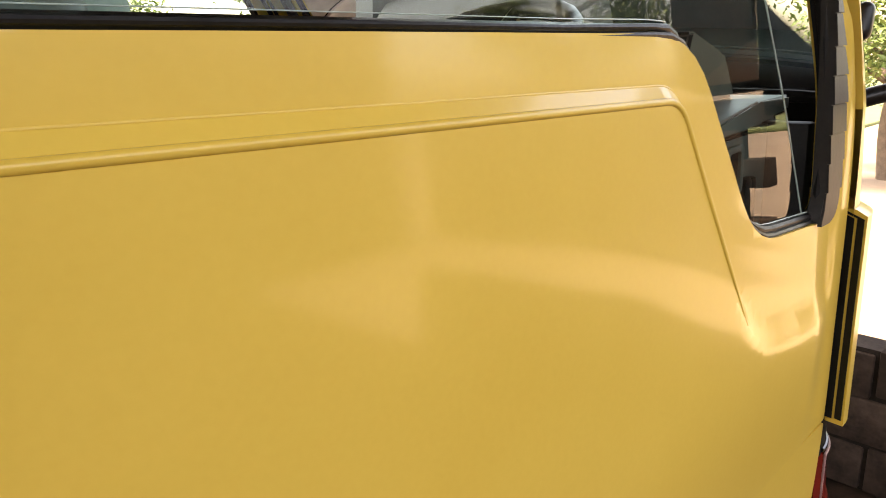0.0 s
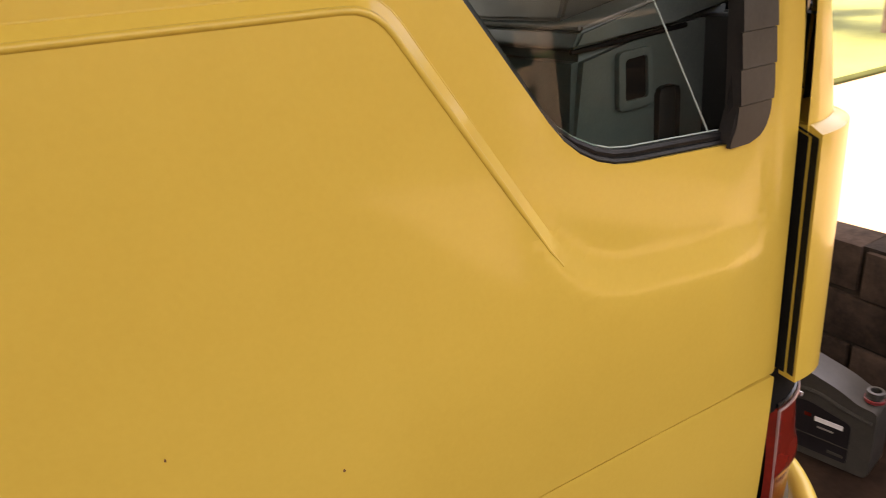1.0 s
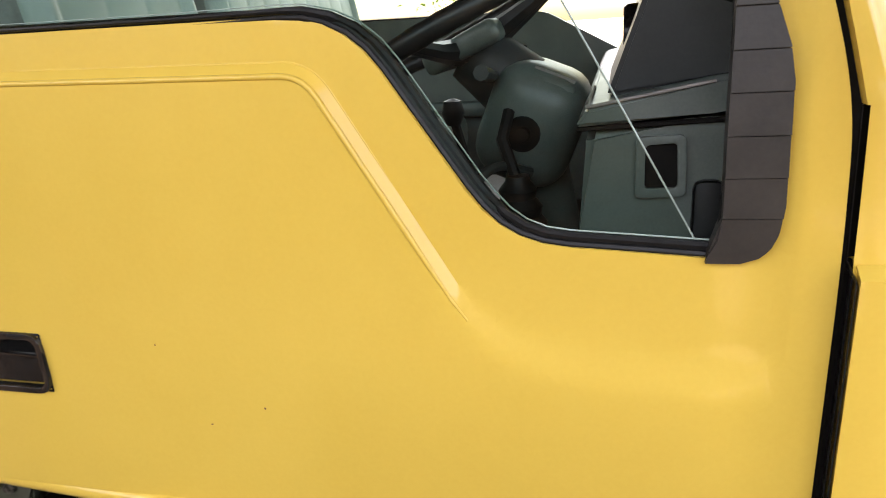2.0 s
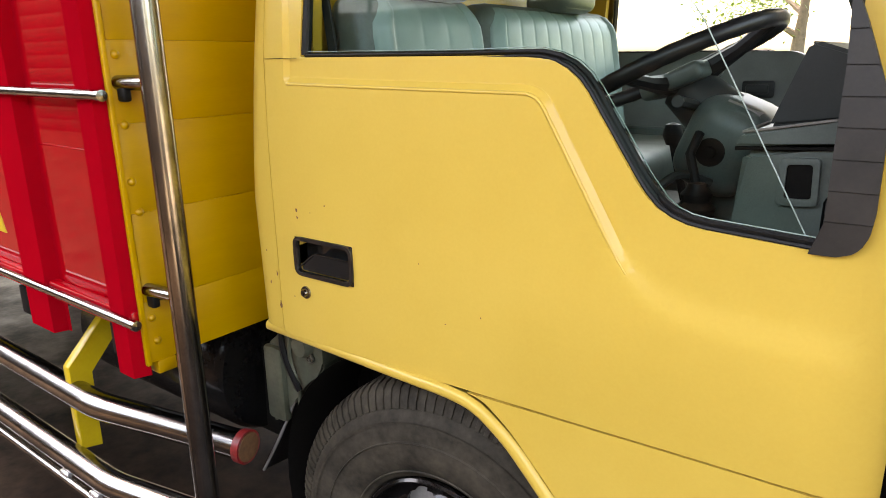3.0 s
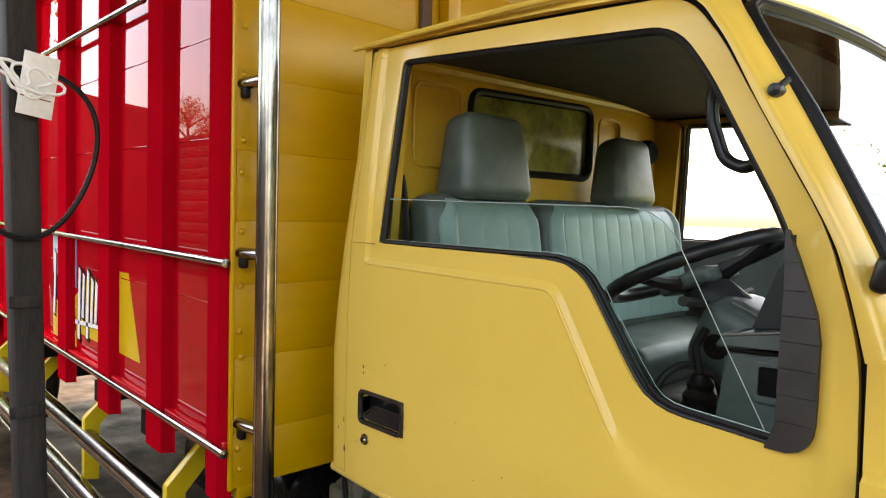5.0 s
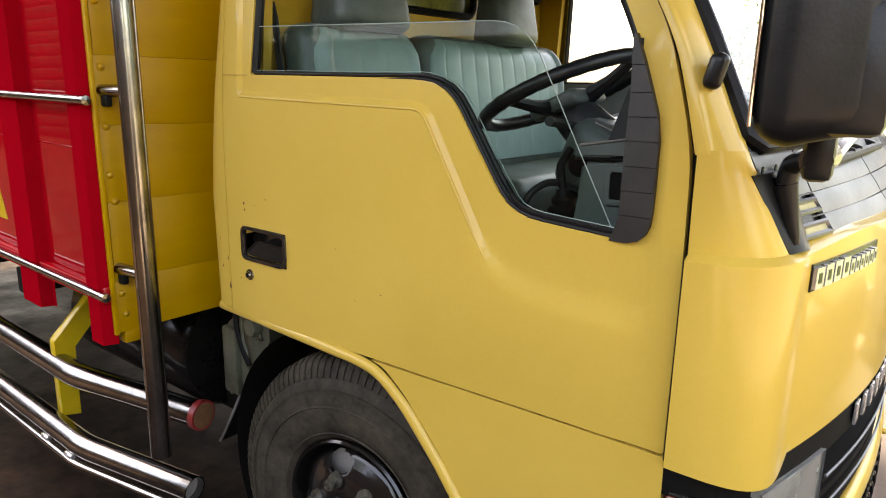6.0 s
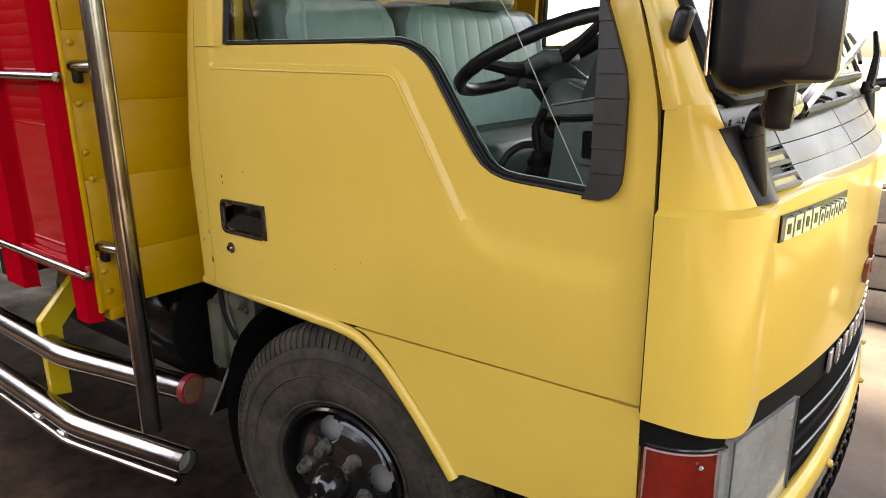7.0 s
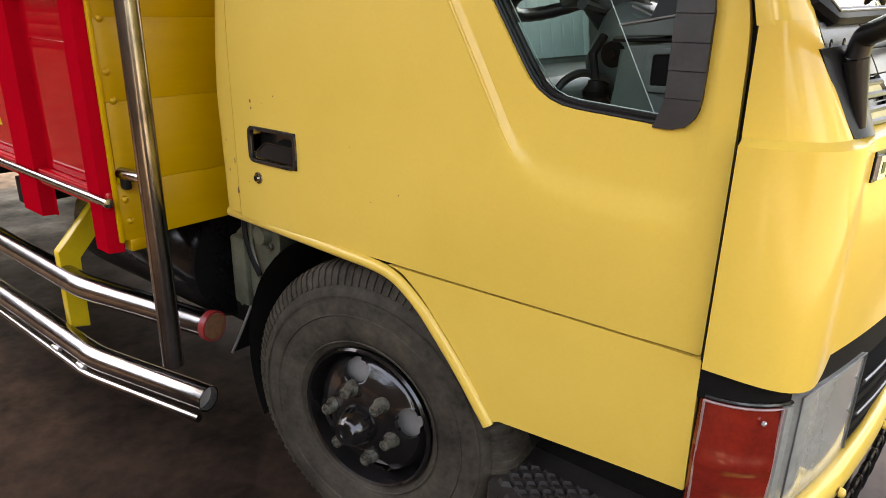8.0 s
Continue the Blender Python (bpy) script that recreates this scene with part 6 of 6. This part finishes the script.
    flat([(-1.80, 0.99), (-1.30, 0.99), (-1.30, 1.22), (-1.55, 1.25), (-1.80, 1.12)], SIGNYELLOW, "painted_patch", ys, "yellow painted patch")
    flat([(-2.12, 0.92), (-1.74, 0.92), (-1.74, 1.05), (-2.12, 1.10)], SIGNYELLOW, "painted_patch", ys)
    flat([(-2.12, 1.22), (-1.74, 1.18), (-1.74, 1.40), (-2.12, 1.42)], BLUEPAINT, "painted_patch", ys, "sky blue painted patch")
    for x, z0, z1, w in ((-1.42, 1.04, 1.33, 0.026), (-1.475, 1.06, 1.24, 0.024), (-1.53, 1.05, 1.25, 0.024), (-1.59, 0.98, 1.28, 0.026), (-1.65, 1.06, 1.26, 0.024), (-1.71, 0.96, 1.28, 0.026), (-1.98, 1.03, 1.30, 0.024), (-2.10, 1.02, 1.32, 0.024)):
        flat([(x, z0), (x + w + 0.012, z0 - 0.012), (x + w + 0.032, z1 - 0.01), (x + 0.02, z1 + 0.012)], BLACKPAINT, "painted_bar", ys - 0.002)
        flat([(x + 0.004, z0 + 0.006), (x + w + 0.004, z0 + 0.004), (x + w + 0.022, z1 - 0.018), (x + 0.022, z1 - 0.004)], WHITE, "painted_bar", ys - 0.004)
    flat([(-1.74, 1.025), (-1.38, 1.05), (-1.38, 1.066), (-1.74, 1.042)], WHITE, "painted_bar", ys - 0.004)
    # other walls of the body
    bm = bmesh.new()
    box(bm, ((xf + xr) / 2 - 0.01, 1.78, (zb + zt) / 2), (xf - xr - 0.02, 0.02, zt - zb), 0.002)
    part("far_side_wall", bm, RED, truck)
    bm = bmesh.new()
    box(bm, (xr + 0.02, 0.80, (zb + zt) / 2), (0.03, 1.94, zt - zb), 0.002)
    part("tailboard", bm, RED, truck)
    bm = bmesh.new()
    box(bm, ((xf + xr) / 2, 0.80, zb + 0.01), (xf - xr - 0.06, 1.92, 0.03), 0.002)
    part("bed_floor", bm, UNDER, truck)
    # canopy over the cab
    bm = bmesh.new()
    for y in (0.595, 1.12):
        box(bm, (xf + 0.03, y, 2.36), (0.05, 0.055, 0.60), 0.004)
    box(bm, (xf + 0.03, 0.86, 2.50), (0.05, 0.48, 0.05), 0.004)
    tube(bm, [(xf + 0.045, 0.67, 2.455), (xf + 0.045, 1.13, 2.462)], 0.012, 4)
    part("canopy_frame", bm, BOARD, truck, "yellow wooden canopy frame above the cab")
    bm = bmesh.new()
    box(bm, (xf + 0.012, 0.50, 2.36), (0.02, 0.045, 0.60), 0.003)
    part("dark_batten", bm, ROOFWOOD, truck, "bare brown batten on the front wall")
    bm = bmesh.new()
    box(bm, (0.10, 0.85, 2.66), (0.70, 1.3, 0.025), 0.004)
    part("canopy_panel", bm, BOARD, truck)
    bm = bmesh.new()
    prism(bm, [(-0.13, 0.28), (0.02, 1.175), (0.236, 1.216), (0.30, 0.90), (0.14, 0.42), (0.02, 0.28)], lambda x, y: Vector((x, y, 2.45)), (0, 0, 0.05))
    bmesh.ops.bevel(bm, geom=bm.edges[:], offset=0.006, segments=2, affect="EDGES")
    part("canopy_beam", bm, REDPOST, truck, "glossy red board over the cab roof")
    bm = bmesh.new()
    box(bm, (-0.12, 0.27, 2.405), (0.10, 0.28, 0.10), 0.008, Euler((radians(16), 0, radians(-12))).to_matrix())
    part("canopy_corner", bm, RED, truck, "glossy red canopy corner")
    # upright protection pole with brackets
    px, py = -0.128, -0.140
    bm = bmesh.new()
    tube(bm, [(px, py, 0.425), (px + 0.001, py, 1.4), (px + 0.002, py, 2.75)], 0.0285, 28)
    pole = part("guard_pole", bm, CHROME, truck, "tall polished steel guard pole before the cargo body")
    for z in (0.955, 1.435, 1.90):
        bm = bmesh.new()
        tube(bm, [(xf - 0.002, py - 0.012, z + 0.002), (px, py, z + 0.002)], 0.0165, 14)
        part("pole_bracket", bm, CHROME, pole, "short steel tube bracket")
        bm = bmesh.new()
        box(bm, (xf + 0.018, py - 0.012, z - 0.022), (0.030, 0.020, 0.034), 0.006)
        part("bracket_lug", bm, RUBBER, pole, "dark bracket lug")
    # side guard tubes
    top = bend([(-4.0, -0.125, 0.500), (-0.68, -0.125, 0.500), (-0.185, 0.030, 0.463)], 0.05, 8)
    bm = bmesh.new()
    tube(bm, top, 0.041, 24)
    guard = part("side_guard_tube", bm, CHROME, truck, "polished steel side guard tube")
    bm = bmesh.new()
    d = Vector((0.975, 0.22, 0)).normalized()
    tube(bm, [Vector(top[-1]) - d * 0.02, Vector(top[-1]) + d * 0.003], [0.047, 0.048], 20)
    cap = part("end_cap", bm, REDCAP, guard, "chipped red painted tube end")
    bm = bmesh.new()
    tube(bm, [Vector(top[-1]) + d * 0.002, Vector(top[-1]) + d * 0.0055], [0.042, 0.039], 20)
    part("end_plate", bm, RUST, cap, "rusty brown plate in the tube end")
    low = bend([(-4.0, -0.165, 0.295), (-0.57, -0.165, 0.295), (-0.115, -0.055, 0.278)], 0.05, 8)
    bm = bmesh.new()
    tube(bm, low, 0.040, 24, cap=False)
    tube(bm, low[-6:], 0.036, 24, cap=False)
    guard = part("side_guard_tube", bm, CHROME, truck, "polished steel side guard tube with open end", smooth=60)
    bm = bmesh.new()
    d = (Vector(low[-1]) - Vector(low[-2])).normalized()
    tube(bm, [Vector(low[-1]) - d * 0.030, Vector(low[-1]) - d * 0.025], 0.036, 20)
    part("tube_plug", bm, DRUM, guard)
    thin = bend([(-4.0, -0.203, 0.247), (-0.585, -0.203, 0.247), (-0.105, -0.098, 0.236)], 0.05, 8)
    bm = bmesh.new()
    tube(bm, thin, 0.0125, 12)
    guard2 = part("thin_guard_tube", bm, CHROME, truck, "thin polished steel tube below the side guard")
    for x in (-0.80, -0.62, -1.6, -2.5):
        bm = bmesh.new()
        tube(bm, [(x - 0.024, -0.199, 0.2615), (x - 0.020, -0.199, 0.2615), (x + 0.020, -0.199, 0.2615), (x + 0.024, -0.199, 0.2615)], [0.008, 0.0105, 0.0105, 0.008], 10)
        part("tube_spacer", bm, BADGE, guard2, "short pale spacer between the tubes")
    # struts carrying the tubes
    for x in (-0.80, -1.75, -2.7, -3.55):
        bm = bmesh.new()
        pts = [(0.12, 0.775), (0.04, 0.775), (-0.14, 0.590), (-0.14, 0.315), (-0.075, 0.30), (-0.075, 0.555), (0.09, 0.725)]
        prism(bm, pts, lambda y, z: Vector((x, y, z)), (-0.035, 0, 0))
        bmesh.ops.bevel(bm, geom=bm.edges[:], offset=0.003, segments=1, affect="EDGES")
        part("guard_strut", bm, SIGNYELLOW, truck, "bent yellow strut under the cargo body")
    # rear wheel guard
    def fender(u, v):
        a = math.radians(170 - 160 * u)
        return Vector((-4.05 + 0.50 * math.cos(a), -0.13 + 0.28 * v, 0.40 + 0.50 * math.sin(a)))
    part("rear_fender", sheet(fender, 20, 4, (0, 0, -0.02)), RED, truck, "red rear wheel fender")
    bm = bmesh.new()
    box(bm, (-4.58, 0.02, 0.48), (0.012, 0.30, 0.50), 0.003)
    part("rear_mud_flap", bm, RUBBER, truck, "black rear mud flap")


build_interior(truck)
before = set(truck.children_recursive)
build_cargo(truck)
# the body rises slightly towards its tail
for ob in truck.children_recursive:
    if ob not in before:
        for v in ob.data.vertices:
            v.co.z -= 0.0125 * min(0.0, v.co.x + 0.3)


# ---- loose things ----
def build_can():
    can = thing("oil_can", (2.11, 0.474, 0), "grey moulded plastic oil can with a dark label and open spout", "can")
    # in the can's own plane: u along its width, v up
    turn = Euler((0, 0, radians(14))).to_matrix()
    o = Vector((2.11, 0.474, 0.0))
    def lay(u, v, w=0.0):
        return o + turn @ Vector((w, u, v)) * 0.94
    bm = bmesh.new()
    out = rounded([(-0.135, 0.004, 0.025), (0.125, 0.004, 0.03), (0.128, 0.20, 0.03), (0.122, 0.285, 0.035), (0.085, 0.312, 0.03), (-0.03, 0.275, 0.05), (-0.085, 0.245, 0.02), (-0.135, 0.24, 0.02)])
    prism(bm, out, lambda u, v: lay(u, v, -0.055), turn @ Vector((0.11, 0, 0)))
    bmesh.ops.bevel(bm, geom=[e for e in bm.edges if len(e.link_faces) == 2 and e.calc_face_angle(0) > 0.8], offset=0.014, segments=3, affect="EDGES")
    body = part("can_body", bm, OILCAN, can, "grey moulded can")
    bm = bmesh.new()
    tube(bm, [lay(u, v, -0.052) for u, v in bend2([(0.12, 0.235), (0.03, 0.245), (-0.05, 0.215), (-0.125, 0.20)])], 0.008, 8)
    part("moulded_rib", bm, OILCAN, body)
    bm = bmesh.new()
    lathe(bm, [(0.016, 0.0), (0.016, 0.022), (0.022, 0.024), (0.022, 0.040), (0.014, 0.041), (0.013, 0.02)], lay(-0.108, 0.236), "Z", 20)
    part("spout", bm, OILCAN, can, "open threaded spout")
    bm = bmesh.new()
    lathe(bm, [(0.024, 0.002), (0.026, 0.004), (0.026, 0.012), (0.024, 0.014)], lay(-0.108, 0.242), "Z", 20)
    part("spout_ring", bm, REDCAP, can, "red seal ring on the spout")
    bm = bmesh.new()
    prism(bm, rounded([(-0.075, 0.03, 0.01), (0.115, 0.03, 0.01), (0.115, 0.185, 0.02), (0.06, 0.205, 0.03), (-0.075, 0.17, 0.02)]), lambda u, v: lay(u, v, -0.0565), turn @ Vector((0.002, 0, 0)))
    lab = part("label", bm, CANLABEL, can, "dark printed label")
    for u0, u1, v0, v1, m in ((-0.055, 0.025, 0.142, 0.158, WHITE), (0.035, 0.055, 0.150, 0.162, AMBER), (-0.03, 0.015, 0.120, 0.126, DRUM), (-0.075, 0.115, 0.082, 0.086, OILCAN), (-0.065, -0.02, 0.045, 0.055, OILCAN)):
        bm = bmesh.new()
        prism(bm, [(u0, v0), (u1, v0), (u1, v1), (u0, v1)], lambda u, v: lay(u, v, -0.0580), turn @ Vector((0.001, 0, 0)))
        part("printed_bar", bm, m, lab, "plain bar of unreadable print")


def bend2(pts):
    return [(p.x, p.z) for p in bend([(u, 0, v) for u, v in pts], 0.05, 5)]


def tree(height, spread, seed, leaves=8000, leaf=0.07):
    rnd = random.Random(seed)
    at = thing("tree", (0, 0, 0), "leafy green tree at the edge of the yard", "tree", group="yard trees")
    bm = bmesh.new()
    trunk = [Vector((0, 0, -0.1)), Vector((0.08 * spread, 0.05, height * 0.25)), Vector((-0.04 * spread, 0.1, height * 0.5)), Vector((0.05, 0, height * 0.8))]
    tube(bm, bend(trunk, 1.0, 4), [height * 0.035 * (1 - 0.07 * i) for i in range(len(bend(trunk, 1.0, 4)))], 10)
    tips = []
    for k in range(11):
        t = rnd.uniform(0.3, 0.8)
        a = k * 2.4 + rnd.uniform(-0.4, 0.4)
        base = Vector((0, 0, height * t))
        tip = base + Vector((math.cos(a), math.sin(a), rnd.uniform(0.15, 0.6))) * spread * rnd.uniform(0.5, 1.0) * (1.15 - t * 0.5)
        mid = base.lerp(tip, 0.5) + Vector((0, 0, 0.08 * spread))
        tube(bm, [base, mid, tip], [height * 0.014, height * 0.009, height * 0.003], 6)
        tips += [tip, mid.lerp(tip, 0.5), tip + Vector((rnd.uniform(-1, 1), rnd.uniform(-1, 1), rnd.uniform(0, 0.6))) * spread * 0.25]
    part("trunk", bm, BARK, at)
    tips.append(Vector((0.05, 0, height * 0.9)))
    verts, faces = [], []
    for i in range(leaves):
        c = tips[i % len(tips)]
        d = Vector((rnd.gauss(0, 1), rnd.gauss(0, 1), rnd.gauss(0, 0.7))) * spread * 0.17
        p = c + d
        q = Euler((rnd.uniform(-1, 1), rnd.uniform(-1, 1), rnd.uniform(0, 6.3))).to_matrix()
        s = leaf * rnd.uniform(0.6, 1.4)
        n = len(verts)
        verts += [p + q @ Vector((-s, 0, 0)), p + q @ Vector((0, -s * 0.42, s * 0.1)), p + q @ Vector((s, 0, 0)), p + q @ Vector((0, s * 0.42, s * 0.1))]
        faces.append((n, n + 1, n + 2, n + 3))
    me = bpy.data.meshes.new("crown")
    me.from_pydata(verts, [], faces)
    me.materials.append(LEAF)
    tagged(attach(new("crown", me), at), "crown of many small green leaves", kind="stuff")
    return at


def build_far_truck():
    far = thing("green_truck", (-8.0, -0.6, 0), "lime green truck standing behind in the yard", "truck")
    bm = bmesh.new()
    box(bm, (-8.0, 0.1, 1.72), (3.6, 1.9, 1.85), 0.05)
    part("cargo_box", bm, LIME, far)
    bm = bmesh.new()
    for z in (1.0, 1.6, 2.3):
        box(bm, (-8.0, -0.87, z), (3.6, 0.04, 0.05), 0.005)
    for k in range(6):
        box(bm, (-9.5 + k * 0.62, -0.875, 1.7), (0.06, 0.05, 1.8), 0.005)
    part("cargo_rib", bm, LIME, far)
    bm = bmesh.new()
    box(bm, (-8.0, 0.1, 0.70), (3.5, 1.5, 0.22), 0.02)
    part("chassis", bm, UNDER, far)
    for x in (-6.9, -9.2):
        bm = bmesh.new()
        lathe(bm, [(0.0001, -0.02), (0.2, -0.02), (0.25, 0.0), (0.42, 0.0), (0.45, 0.04), (0.45, 0.22), (0.0001, 0.22)], (x, -0.85, 0.45), "Y", 32)
        part("wheel", bm, TYRE, far)


def build_white_car():
    car = thing("white_car", (-2.6, 7.2, 0), "white car parked beyond the workshop", "car")
    bm = bmesh.new()
    prof = rounded([(-4.6, 0.30, 0.1), (-0.7, 0.30, 0.1), (-0.6, 0.70, 0.15), (-1.5, 0.92, 0.2), (-2.2, 1.42, 0.25), (-3.8, 1.46, 0.3), (-4.55, 0.95, 0.2)])
    prism(bm, prof, lambda x, z: Vector((x, 6.4, z)), (0, 1.6, 0))
    bmesh.ops.bevel(bm, geom=[e for e in bm.edges if len(e.link_faces) == 2 and e.calc_face_angle(0) > 1.0], offset=0.08, segments=3, affect="EDGES")
    part("body", bm, WHITE, car)
    bm = bmesh.new()
    prism(bm, rounded([(-3.9, 0.95, 0.05), (-1.75, 0.95, 0.05), (-2.3, 1.36, 0.08), (-3.7, 1.38, 0.08)]), lambda x, z: Vector((x, 6.385, z)), (0, 0.02, 0))
    part("side_window", bm, BLACKPAINT, car, "dark side window")
    for x in (-1.45, -3.75):
        bm = bmesh.new()
        lathe(bm, [(0.0001, -0.02), (0.17, -0.02), (0.2, -0.03), (0.31, -0.02), (0.32, 0.18), (0.0001, 0.18)], (x, 6.42, 0.32), "Y", 28)
        part("wheel", bm, TYRE, car)


build_pillar()
build_can()
build_far_truck()
build_white_car()
first = tree(6.5, 2.6, 3)
first.matrix_basis = pose(-9.5, 5.2, 0, 0, 0, 20)
second = tree(5.0, 2.2, 8)
second.matrix_basis = pose(16, 9, 0)
for t, (x, y, r, s) in enumerate(((-14, 1.2, 80, 1.9), (-26, -22, 200, 1.3), (-7.5, 9.5, 40, 1.0), (-1.5, 15, 130, 0.8), (5, 17, 10, 1.0), (11, 15, 70, 1.2), (19, 13, 160, 1.3), (22, 5, 250, 1.1), (20, 0, 300, 1.2), (-18, 8, 10, 1.5), (14, -9, 50, 1.2), (-4, -16, 80, 1.4), (6, -18, 160, 1.3), (-10, -30, 20, 1.4), (8.8, 1.95, 140, 0.58), (9.6, 4.9, 30, 0.60), (10.2, 7.2, 200, 0.66), (9.3, 1.2, 260, 0.52))):
    src = first if t % 2 else second
    src.scale = (1, 1, 1)
    ob = copy_thing(src, pose(x, y, 0, 0, 0, r))
    ob.scale = (s, s, s)
